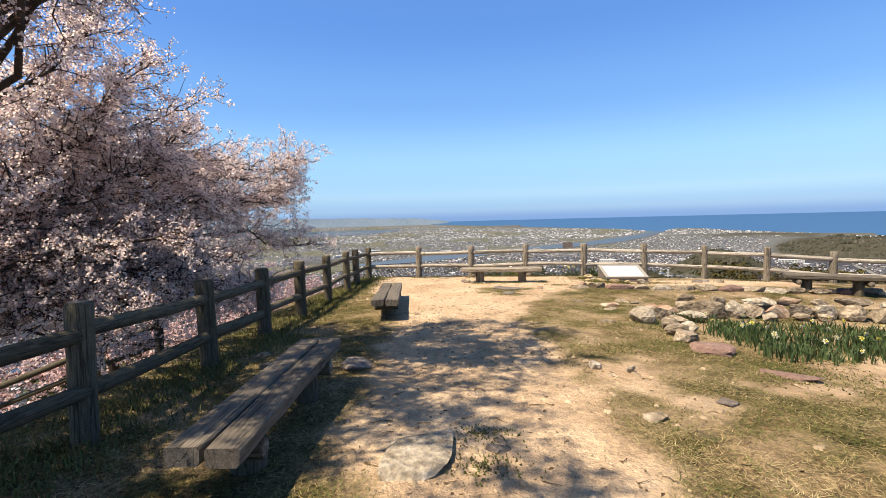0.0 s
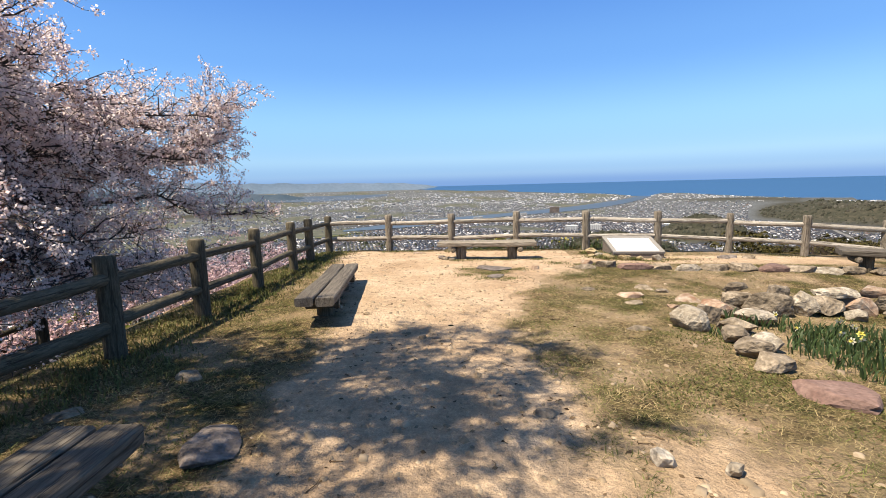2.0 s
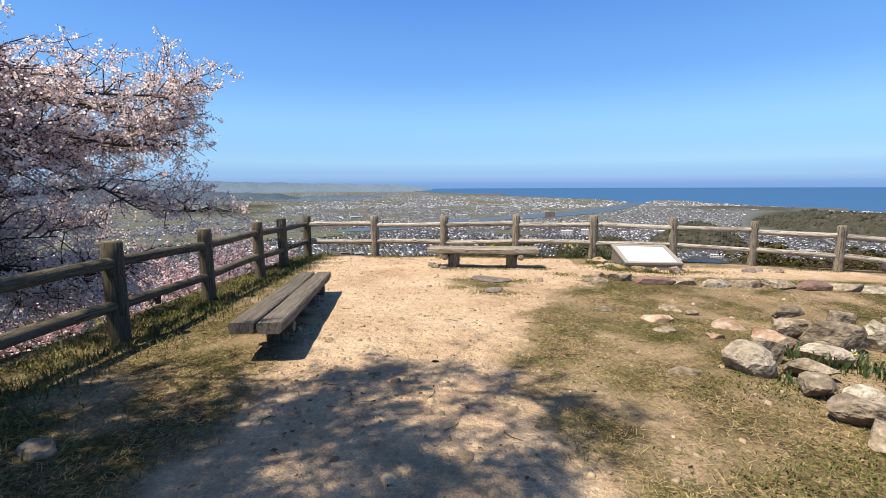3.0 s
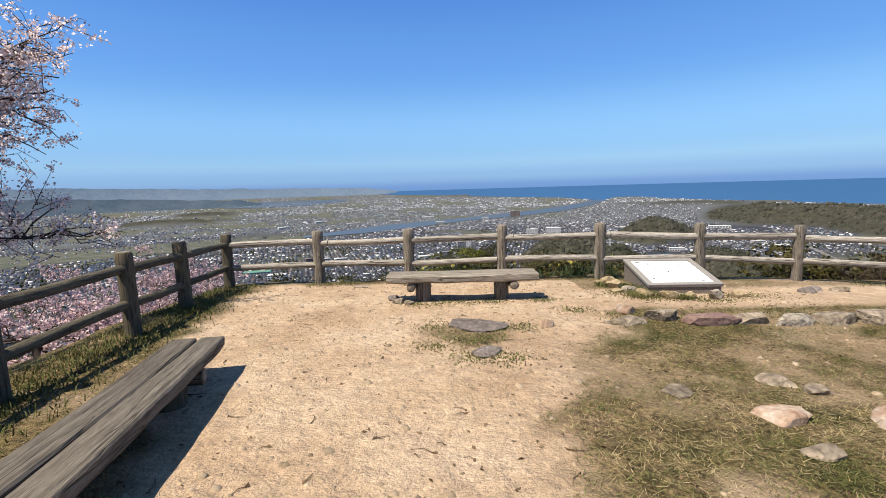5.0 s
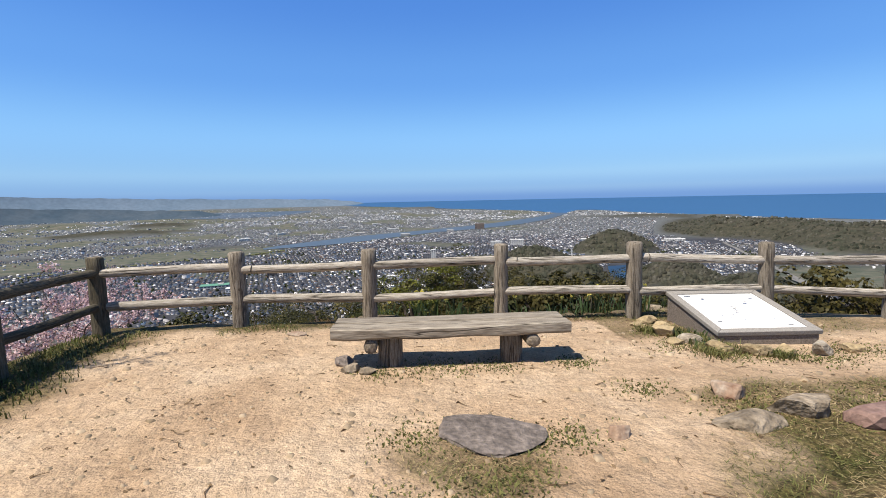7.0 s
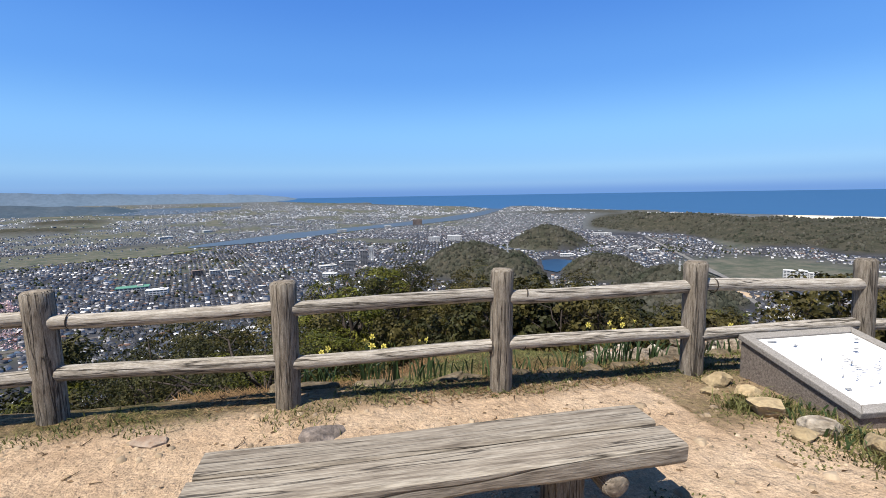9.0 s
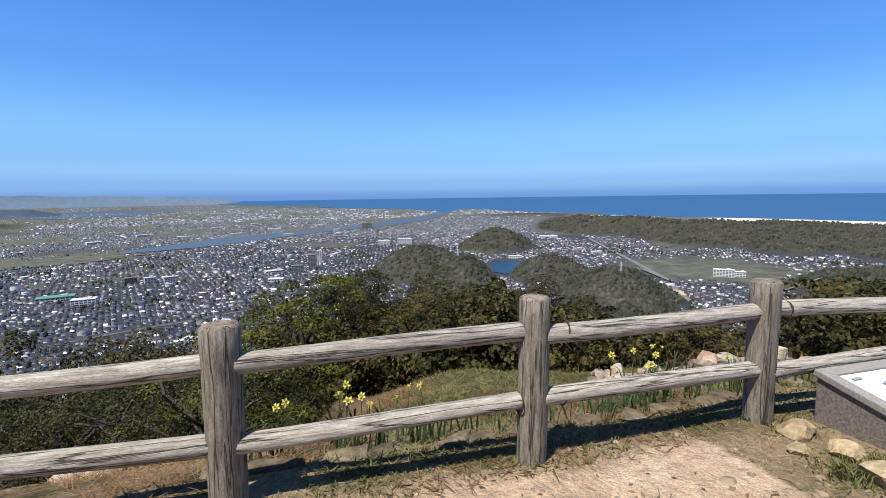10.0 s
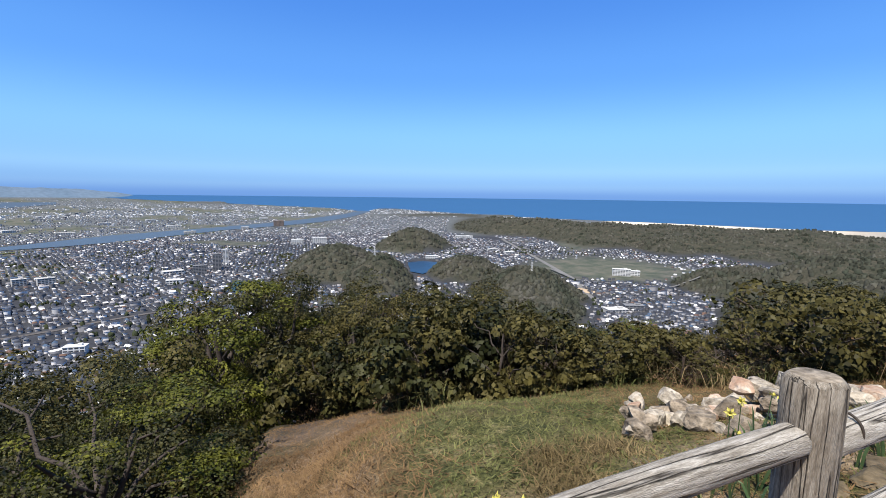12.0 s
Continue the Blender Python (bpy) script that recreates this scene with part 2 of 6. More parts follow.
def land(x, y, parts=False):
    x = np.asarray(x, dtype=float); y = np.asarray(y, dtype=float)
    r = np.hypot(x - CX, y - CY)
    az = np.degrees(np.arctan2(x - CX, y - CY))
    top = 0.028 * np.clip(11.7 - y, -1.5, 16) - 0.03 * np.clip(x - 3.5, 0, 7) - 0.055 * np.clip(x - 1.8, 0, 3.0) * sstep(8.9, 7.0, y) - 0.05 * np.exp(-((x - 4.7) / 1.3) ** 2 - ((y - 10.4) / 0.9) ** 2)
    top = top + 0.012 * nz(x, y, 1.3) + 0.006 * nz(x, y, 4.5, 3.0)
    # distance past the rim of the flat top
    a = -2.75 - x + 0.15 * nz(x, y, 0.8)
    b = y - fence_y(x) - 0.1 + 0.15 * nz(x, y, 0.9, 5)
    d = np.maximum(np.maximum(np.maximum(a, b), np.maximum(x - 13, -14 - y)), 0)
    d = np.where((a > 0) & (b > 0), np.hypot(np.maximum(a, 0), np.maximum(b, 0)), d)
    s = (d - 9.0)
    drop = 0.35 * d + 0.09 * (s + np.sqrt(s * s + 16)) - 0.09 * (-9 + math.sqrt(97))
    drop = drop + np.clip(d / 6, 0, 1) * 0.12 * nz(x, y, 0.6, 2) + np.clip((d - 15) / 60, 0, 1) * 6 * nz(x, y, 0.02, 1)
    # a spur runs down ahead of the lookout
    side = np.degrees(np.abs(np.radians(az - 28)))
    drop = drop * (1 + 0.25 * sstep(25, 90, side) * sstep(20, 120, r))
    # steeper on the left, where the wood comes close below the fence
    drop = drop * (1 + 0.9 * sstep(11, -3, az) * sstep(-75, -35, az) * sstep(0.5, 5, d) * sstep(120, 40, r) * sstep(10, 13, y))
    # a sunken cutting and a mown mound beside it, outside the fence
    ring = np.hypot(x - CX, y - CY)
    out = sstep(0.6, 1.8, d)
    drop = drop + out * (0.55 * np.exp(-((az - 12) / 6.5) ** 2) * sstep(2.2, 4.0, ring) * sstep(12, 8, ring) - 0.32 * np.exp(-((az - 34) / 13) ** 2 - ((ring - 5.4) / 1.9) ** 2))
    drop = drop + out * sstep(11, 8, ring) * 0.05 * nz(x, y, 2.2, 6)
    hill = top - np.maximum(drop, 0)
    low = plain(r)
    wood = np.zeros_like(r)
    bump = np.zeros_like(r)
    for (ha, hd, hh, hw, hl) in HILLS:
        u = hd * np.sin(np.radians(az - ha)); v = r - hd
        u = np.where(np.abs(az - ha) > 80, 1e5, u)
        rad = np.sqrt((u / hw) ** 2 + (v / hl) ** 2) * (1 + 0.18 * nz(x, y, 0.008, ha))
        g = np.clip(1 - (rad / 1.75) ** 2, 0, 1)
        bump = np.maximum(bump, hh * g ** 1.25)
    # the long ridge before the sea
    ra = sstep(31, 38, az)
    crest = np.interp(az, [35, 50], [2950, 2350]) + 60 * nz(az, az * 0, 0.2)
    w = np.where(r < crest, np.interp(az, [36, 50], [330, 560]) - 130 * nz(az, az * 0.3, 0.35, 2), 900)
    g = np.clip(1 - np.abs(r - crest) / w, 0, 1)
    bump = np.maximum(bump, ra * (1 - 0.22 * sstep(44, 53, az)) * (np.interp(az, [36, 50], [68, 96]) + 9 * nz(az, az * 0, 0.33, 4)) * (g * g * (3 - 2 * g)) * (1 + 0.2 * nz(x, y, 0.006, 3)))
    wood = np.clip(bump / 8, 0, 1)
    bump = bump + np.where(bump > 4, 3.0 * nz(x, y, 0.035, 9), 0)
    low = low + bump
    z = np.maximum(hill, low)
    wood = np.where(hill > low, np.where(d > 11, 1.0, 0.0), wood)
    sea = (r > coast(az)) & (az > -8)
    z = np.where(sea, plain(r) - 1.5, z)
    if parts:
        return z, d, wood, r, az, sea
    return z


def far_fields(az, D):
    """Rice fields lying in long strips on the far plain, and the dry bed beside the river upstream."""
    strips = sstep(0.05, 0.5, nz(az * 0.3, D * 3.4, 1.0, 4) + 0.4 * nz(az * 1.1, D * 9.0, 1.0, 2) + 0.25 * sstep(-6, -22, az)) * sstep(4.6, 4.2, D) * sstep(0.5, 0.9, D)
    bed = sstep(-9, -14, az) * sstep(4.9, 5.1, D) * sstep(6.2, 6.0, D)
    return np.maximum(strips * sstep(24, 14, az), bed)


def gz(x, y):
    return float(land(np.array(x), np.array(y)))


def trodden(x, y):
    """How bare and sandy the flat top is at a place: 1 on the path, 0 in the grass."""
    left = np.interp(y, [-8, 0.1, 1, 2.6, 5.9, 7.5, 9, 11.6], [-0.2, 0.0, -0.35, -0.5, -0.75, -1.3, -1.9, -2.0])
    right = np.interp(y, [-8, 0.2, 1.4, 3, 4.8, 6.5, 7.8, 8.7, 9.4], [1.7, 1.7, 1.72, 1.62, 1.45, 1.75, 2.4, 3.0, 3.3])
    right = np.where(y > 9.3, 9.0, right)
    w = 0.22 * nz(x, y, 2.3, 1) + 0.1 * nz(x, y, 6.0, 2)
    m = sstep(-0.15, 0.3, x - left + w) * sstep(-0.15, 0.35, right - x + w) * sstep(-0.1, 0.25, fence_y(x) - 0.16 - y + w * 0.6)
    m = m * (1 - 0.85 * sstep(0.5, 0.2, np.hypot((x - 1.35) * 0.9, (y - 8.5) * 0.8) + w * 0.5))      # tufts round the sunken slabs
    side = sstep(1.5, 3.5, x) * sstep(10.9, 10.5, y) * sstep(9.2, 9.6, y)
    m = np.where(x > 3.3, m * (0.35 + 0.65 * side), m)
    patch = sstep(-0.05, 0.5, nz(x, y, 1.1, 7) + 0.4 * nz(x, y, 4.1, 3)) * sstep(1.2, 2.0, x) * (0.45 + 0.4 * sstep(4.5, 2.5, y))
    thin = sstep(0.1, 0.6, nz(x, y, 2.0, 11)) * 0.4
    return np.clip(np.maximum(np.maximum(m, patch), thin), 0, 1)


# ---- ground ----
def ground_material():
    m = bpy.data.materials.new("hilltop_ground")
    m.use_nodes = True
    n, l = m.node_tree.nodes, m.node_tree.links
    b = n["Principled BSDF"]
    b.inputs["Roughness"].default_value = 0.95
    b.inputs["Specular IOR Level"].default_value = 0.1
    tc = n.new("ShaderNodeTexCoord")

    def noise(scale, detail=5.0, rough=0.6):
        t = n.new("ShaderNodeTexNoise")
        t.inputs["Scale"].default_value, t.inputs["Detail"].default_value, t.inputs["Roughness"].default_value = scale, detail, rough
        l.new(tc.outputs["Object"], t.inputs["Vector"])
        return t.outputs["Fac"]

    def ramp(fac, stops):
        r = n.new("ShaderNodeValToRGB")
        e = r.color_ramp.elements
        e[0].position, e[0].color = stops[0][0], (*stops[0][1], 1)
        e[1].position, e[1].color = stops[-1][0], (*stops[-1][1], 1)
        for p, c in stops[1:-1]:
            x = e.new(p); x.color = (*c, 1)
        l.new(fac, r.inputs["Fac"])
        return r.outputs["Color"]

    def attr(name):
        a = n.new("ShaderNodeAttribute"); a.attribute_name = name
        return a.outputs["Fac"]

    def mix(fac, a, bb):
        x = n.new("ShaderNodeMix"); x.data_type = "RGBA"
        l.new(fac, x.inputs["Factor"]); l.new(a, x.inputs["A"]); l.new(bb, x.inputs["B"])
        return x.outputs["Result"]

    def times(a, fac, lo, hi):
        mr = n.new("ShaderNodeMapRange"); mr.inputs["From Min"].default_value, mr.inputs["From Max"].default_value = 0.3, 0.7
        mr.inputs["To Min"].default_value, mr.inputs["To Max"].default_value = lo, hi
        l.new(fac, mr.inputs["Value"])
        s = n.new("ShaderNodeVectorMath"); s.operation = "SCALE"
        l.new(a, s.inputs[0]); l.new(mr.outputs[0], s.inputs["Scale"])
        return s.outputs[0]

    sand = ramp(noise(0.9, 6), [(0.3, (0.375, 0.263, 0.172)), (0.5, (0.47, 0.346, 0.238)), (0.7, (0.542, 0.421, 0.307))])
    sand = times(times(sand, noise(95, 3, 0.7), 0.72, 1.22), noise(30, 4, 0.7), 0.78, 1.16)
    sand = times(sand, noise(7, 5, 0.7), 0.76, 1.14)
    grass = ramp(noise(1.4, 7, 0.7), [(0.34, (0.055, 0.058, 0.018)), (0.43, (0.105, 0.088, 0.036)), (0.54, (0.185, 0.132, 0.072)), (0.68, (0.32, 0.235, 0.145))])
    grass = times(grass, noise(6.5, 5, 0.7), 0.42, 1.36)
    grass = times(times(grass, noise(26, 4, 0.7), 0.3, 1.45), noise(80, 3, 0.7), 0.5, 1.4)
    lawn = ramp(noise(3.5, 7, 0.75), [(0.35, (0.045, 0.056, 0.018)), (0.52, (0.10, 0.10, 0.038)), (0.68, (0.20, 0.16, 0.085))])
    cut = ramp(noise(2.5, 6, 0.7), [(0.35, (0.15, 0.098, 0.06)), (0.65, (0.30, 0.215, 0.14))])
    near = mix(attr("bare"), grass, sand)
    near = mix(attr("lawn"), near, times(times(lawn, noise(28, 4, 0.7), 0.35, 1.4), noise(7, 4), 0.65, 1.25))
    near = mix(attr("cut"), near, times(times(cut, noise(24, 4, 0.7), 0.4, 1.5), noise(6, 4), 0.6, 1.3))
    wood = ramp(noise(0.03, 8, 0.7), [(0.3, (0.024, 0.028, 0.018)), (0.5, (0.043, 0.042, 0.031)), (0.7, (0.07, 0.062, 0.046))])
    wood = times(wood, noise(0.3, 4), 0.6, 1.35)
    town = ramp(noise(0.02, 5), [(0.35, (0.027, 0.029, 0.036)), (0.65, (0.05, 0.052, 0.06))])
    field = ramp(noise(0.02, 6, 0.7), [(0.4, (0.055, 0.066, 0.050)), (0.5, (0.080, 0.085, 0.066)), (0.62, (0.115, 0.108, 0.088))])
    dune = ramp(noise(0.01, 4), [(0.35, (0.52, 0.45, 0.36)), (0.65, (0.60, 0.53, 0.44))])
    # far town ground, paler and bluer with distance: haze mixed into the colour
    hazed_town = ramp(noise(0.05, 5, 0.8), [(0.35, (0.06, 0.068, 0.075)), (0.65, (0.12, 0.128, 0.135))])
    town = mix(attr("hazed_town"), town, hazed_town)
    low = mix(attr("field"), town, field)
    low = mix(attr("wood"), low, wood)
    low = mix(attr("dune"), low, dune)
    col = mix(attr("distant"), near, low)
    l.new(col, b.inputs["Base Color"])
    bp = n.new("ShaderNodeBump"); bp.inputs["Distance"].default_value = 0.05; bp.inputs["Strength"].default_value = 1.0
    ad = n.new("ShaderNodeMath"); ad.operation = "MULTIPLY_ADD"; ad.inputs[1].default_value = 0.35
    l.new(noise(55, 4), ad.inputs[0])
    clod = n.new("ShaderNodeMath"); clod.operation = "MULTIPLY_ADD"; clod.inputs[1].default_value = 1.4
    l.new(noise(4.5, 3), clod.inputs[0]); l.new(noise(13, 5, 0.7), clod.inputs[2])
    l.new(clod.outputs[0], ad.inputs[2])
    l.new(ad.outputs[0], bp.inputs["Height"])
    l.new(bp.outputs[0], b.inputs["Normal"])
    return m


def build_ground():
    ang = np.concatenate([np.linspace(-72, 100, 440), np.linspace(100, 288, 90)[1:-1]])
    rad = [0.03]
    while rad[-1] < 13:
        rad.append(rad[-1] + 0.075)
    while rad[-1] < 4790:
        rad.append(rad[-1] * 1.028)
    rad = np.array(rad)
    A, R = np.meshgrid(np.radians(ang), rad)
    X = 0.7 + R * np.sin(A); Y = 5.0 + R * np.cos(A)
    Z, d, wood, r, az, sea = land(X, Y, True)
    nr, na = R.shape
    i, j = np.meshgrid(np.arange(nr - 1), np.arange(na), indexing="ij")
    jn = (j + 1) % na
    q = np.stack([i * na + j, (i + 1) * na + j, (i + 1) * na + jn, i * na + jn], -1).reshape(-1, 4)[:, ::-1]
    V = np.stack([X, Y, Z], -1).reshape(-1, 3)
    me = fastmesh("ground", V, q, ground_material(), True)
    D = dip(r)
    field = np.clip(sstep(0.25, 0.6, nz(X, Y, 0.004, 3)) * 0.8, 0, 1) * sstep(4.2, 5.5, D)
    field = np.maximum(field, sstep(1, 0.4, np.hypot((az - 50) / 12, (D - 8.2) / 1.9)))
    field = np.maximum(field, far_fields(az, D))
    dune = sstep(49.5, 51.5, az) * sstep(0.42, 0.30, np.abs(D - 2.98)) * sstep(80, 66, az)
    vals = {"bare": trodden(X, Y) * (d < 1.5), "distant": sstep(5, 12, d), "wood": wood * (1 - dune), "field": field, "dune": dune, "hazed_town": sstep(5.0, 4.4, D),
            "lawn": sstep(22, 30, az) * sstep(66, 56, az) * sstep(2.0, 3.4, r) * (0.5 + 0.5 * sstep(-0.4, 0.2, nz(X, Y, 1.2, 2))) * (Y > fence_y(X) + 0.8),
            "cut": sstep(4, 9, az) * sstep(25, 19, az) * sstep(2.0, 3.5, r) * sstep(-0.6, 0.0, nz(X, Y, 1.0, 8))}
    for k, v in vals.items():
        a = me.attributes.new(k, "FLOAT", "POINT")
        a.data.foreach_set("value", np.asarray(v, dtype=np.float32).ravel())
    tagged(new("ground", me), "sandy trodden hilltop falling away to a wooded slope and a wide coastal plain", "ground", kind="structure")


build_ground()


def water(name, colour, rough):
    m = bpy.data.materials.new(name)
    m.use_nodes = True
    n, l = m.node_tree.nodes, m.node_tree.links
    b = n["Principled BSDF"]
    b.inputs["Base Color"].default_value = (*colour, 1)
    b.inputs["Roughness"].default_value = rough
    t = n.new("ShaderNodeTexNoise"); t.inputs["Scale"].default_value = 0.05; t.inputs["Detail"].default_value = 5
    tc = n.new("ShaderNodeTexCoord"); l.new(tc.outputs["Object"], t.inputs["Vector"])
    bp = n.new("ShaderNodeBump"); bp.inputs["Distance"].default_value = 0.6
    l.new(t.outputs["Fac"], bp.inputs["Height"]); l.new(bp.outputs[0], b.inputs["Normal"])
    return m


M_SEA = water("sea_water", (0.022, 0.075, 0.165), 0.4)
M_RIVER = water("river_water", (0.055, 0.075, 0.095), 0.45)


def sheet(name, near, away, steps, lift, m, label, category):
    """Water between two shores, each given as bearings and depressions."""
    az0, az1 = near[0][0], near[-1][0]
    t = np.linspace(0, 1, 90)
    def shore(line):
        p = [far(a, dd) for a, dd in line]
        u = np.linspace(0, 1, len(line))
        return np.stack([np.interp(t, u, [q[k] for q in p]) for k in range(2)], -1)
    A, B = shore(near), shore(away)
    w = np.linspace(0, 1, steps)[:, None, None]
    P = A[None] * (1 - w) + B[None] * w
    P = P + 3.0 * np.stack([nz(P[..., 0], P[..., 1], 0.02), nz(P[..., 0], P[..., 1], 0.02, 4)], -1)
    r = np.hypot(P[..., 0] - CX, P[..., 1] - CY)
    V = np.concatenate([P, (plain(r) + lift)[..., None]], -1).reshape(-1, 3)
    n = len(t)
    q = [(i * n + j, i * n + j + 1, (i + 1) * n + j + 1, (i + 1) * n + j) for i in range(steps - 1) for j in range(n - 1)]
    me = mesh(name, V, q, m, True)
    tagged(new(name, me), label, category, kind="structure")


sheet("river", [(-14, 5.45), (-12.6, 5.4), (-8.4, 5.3), (-4.3, 5.1), (0.6, 4.65), (6.0, 4.12), (12.0, 3.72), (16.4, 3.3), (19.6, 2.75), (22.2, 2.0)],
      [(-14, 5.3), (-12.6, 5.1), (-8.4, 4.75), (-4.3, 4.38), (0.6, 4.1), (6.0, 3.75), (12.0, 3.25), (15.8, 2.8), (19.1, 2.35), (20.8, 1.98)], 6, 1.6, M_RIVER,
      "wide blue-grey river running through the town to the sea", "river")
sheet("lagoon", [(-22, 1.66), (-18, 1.75), (-13, 1.68), (-8.5, 1.3)], [(-22, 1.2), (-18, 1.1), (-13, 1.1), (-8.5, 1.1)], 6, 1.6, M_RIVER, "pale lagoon before the far hills", "lagoon")
M_POND = water("pond_water", (0.008, 0.026, 0.055), 0.3)
sheet("pond", [(27.0, 9.3), (28.5, 9.6), (30.2, 9.0)], [(26.6, 8.2), (28.5, 8.0), (30.4, 8.15)], 5, 2.0, M_POND, "dark blue reservoir pond between wooded hills", "pond")


def build_sea():
    az = np.linspace(-8, 100, 220)
    t = np.linspace(0, 1, 30)
    R = coast(az)[None] * (1 - t[:, None]) + 4970 * t[:, None]
    R = R - 30 * (1 - t[:, None])
    A = np.radians(az)[None] + 0 * R
    X, Y = CX + R * np.sin(A), CY + R * np.cos(A)
    V = np.stack([X, Y, plain(R) + 0.5], -1).reshape(-1, 3)
    n = len(az)
    i, j = np.meshgrid(np.arange(29), np.arange(n - 1), indexing="ij")
    q = np.stack([i * n + j, i * n + j + 1, (i + 1) * n + j + 1, (i + 1) * n + j], -1).reshape(-1, 4)[:, ::-1]
    tagged(new("sea", fastmesh("sea", V, q, M_SEA, True)), "deep blue open sea reaching the horizon", "sea", kind="structure")


build_sea()


# ---- log fence ----
def log_mesh(name, length, radius, seed, rings=14, sides=14, taper=0.0, wob=0.06, m=None, chamfer=0.012):
    """A peeled log along local x from 0 to length, a little crooked, with bevelled ends."""
    rng = random.Random(seed)
    ph = [rng.uniform(0, 6.28) for _ in range(4)]
    xs = [0.0, chamfer] + [length * k / rings for k in range(1, rings)] + [length - chamfer, length]
    V, F, mi = [], [], []
    for k, x in enumerate(xs):
        rr = radius * (1 - taper * x / length)
        if k in (0, len(xs) - 1):
            rr -= chamfer
        oy = wob * radius * math.sin(2.2 * x + ph[0]); oz = wob * radius * math.sin(1.7 * x + ph[1])
        for s in range(sides):
            a = 2 * math.pi * s / sides
            q = rr * (1 + 0.05 * math.sin(2 * a + ph[2] + 0.6 * x) + 0.03 * math.sin(5 * a + ph[3] + 1.3 * x))
            V.append((x, oy + q * math.cos(a), oz + q * math.sin(a)))
    for k in range(len(xs) - 1):
        for s in range(sides):
            F.append((k * sides + s, k * sides + (s + 1) % sides, (k + 1) * sides + (s + 1) % sides, (k + 1) * sides + s)); mi.append(0)
    F.append(tuple(range(sides))[::-1]); mi.append(1)
    F.append(tuple((len(xs) - 1) * sides + s for s in range(sides))); mi.append(1)
    me = mesh(name, V, F, [m or M_LOG, M_END], True, mi)
    return me


def along(a, b):
    """A pose whose x axis runs from a to b, and their distance."""
    a, b = Vector(a), Vector(b)
    q = (b - a).to_track_quat("X", "Z")
    return Matrix.Translation(a) @ q.to_matrix().to_4x4(), (b - a).length


def build_fence(posts, label, height=0.95, radius=0.085, wires=()):
    fence = thing("log_fence", Matrix.Identity(4), label, "fence")
    rng = random.Random(5)
    tops = []
    for k, (x, y, zt) in enumerate(posts):
        g = gz(x, y)
        zt = zt if zt is not None else g + height
        rr = radius * rng.uniform(0.94, 1.08)
        L = zt - g + 0.25
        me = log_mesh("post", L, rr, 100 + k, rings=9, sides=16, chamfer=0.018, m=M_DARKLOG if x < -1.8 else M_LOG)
        lean = Matrix.Rotation(radians(rng.uniform(-1.2, 1.2)), 4, "X") @ Matrix.Rotation(radians(rng.uniform(-1.2, 1.2)), 4, "Y")
        part("post", me, fence, Matrix.Translation((x, y, zt)) @ lean @ Matrix.Rotation(radians(90), 4, "Y"))
        tops.append((x, y, zt))
    for k in range(len(tops) - 1):
        a, b = tops[k], tops[k + 1]
        for lvl, (off, rr) in enumerate(((0.205, 0.054), (0.60, 0.052))):
            p = (a[0], a[1], a[2] - off + rng.uniform(-0.012, 0.012)); q = (b[0], b[1], b[2] - off + rng.uniform(-0.012, 0.012))
            m, L = along(p, q)
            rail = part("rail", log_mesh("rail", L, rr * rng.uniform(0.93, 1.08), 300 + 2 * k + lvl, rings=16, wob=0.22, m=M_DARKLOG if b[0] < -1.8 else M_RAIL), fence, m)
            if (k, lvl) in wires:
                for at in (wires[(k, lvl)],):
                    ring = torus("wire_tie", rr * 1.06, 0.0045)
                    part("wire_tie", ring, rail, Matrix.Translation((at, 0, 0)) @ Matrix.Rotation(radians(8), 4, "Y"), "dark wire tie wound round the rail")
    return fence


def torus(name, R, r, seg=24, sides=8, m=None):
    V, F = [], []
    for i in range(seg):
        a = 2 * math.pi * i / seg
        for j in range(sides):
            b = 2 * math.pi * j / sides
            V.append((r * math.sin(b), (R + r * math.cos(b)) * math.cos(a), (R + r * math.cos(b)) * math.sin(a)))
    for i in range(seg):
        for j in range(sides):
            F.append((i * sides + j, ((i + 1) % seg) * sides + j, ((i + 1) % seg) * sides + (j + 1) % sides, i * sides + (j + 1) % sides))
    return mesh(name, V, F, m or M_WIRE, True)


POSTS = [(-1.9, -2.5, 1.36), (-1.92, -0.85, 1.315), (-1.96, 0.79, 1.262), (-2.15, 2.56, 1.185), (-2.222, 4.076, 1.142), (-2.251, 5.539, 1.109), (-2.32, 7.27, 1.069), (-2.402, 9.063, 1.02), (-2.534, 10.52, 0.97), (-2.519, 12.057, 0.925), (-0.979, 12.156, 0.92), (0.632, 11.919, 0.925), (2.229, 11.7, 0.957), (3.869, 11.559, 0.945), (5.495, 11.395, 0.903), (7.054, 11.188, 0.832), (8.379, 10.615, 0.79),
         (9.84, 10.34, 0.662),
         (11.3, 9.8, 0.60), (12.7, 9.1, 0.56)]
build_fence(POSTS, "weathered grey log fence with two round rails around the lookout", wires={(11, 1): 1.52, (12, 0): 0.18, (12, 1): 0.17, (13, 0): 0.16, (10, 0): 0.2})


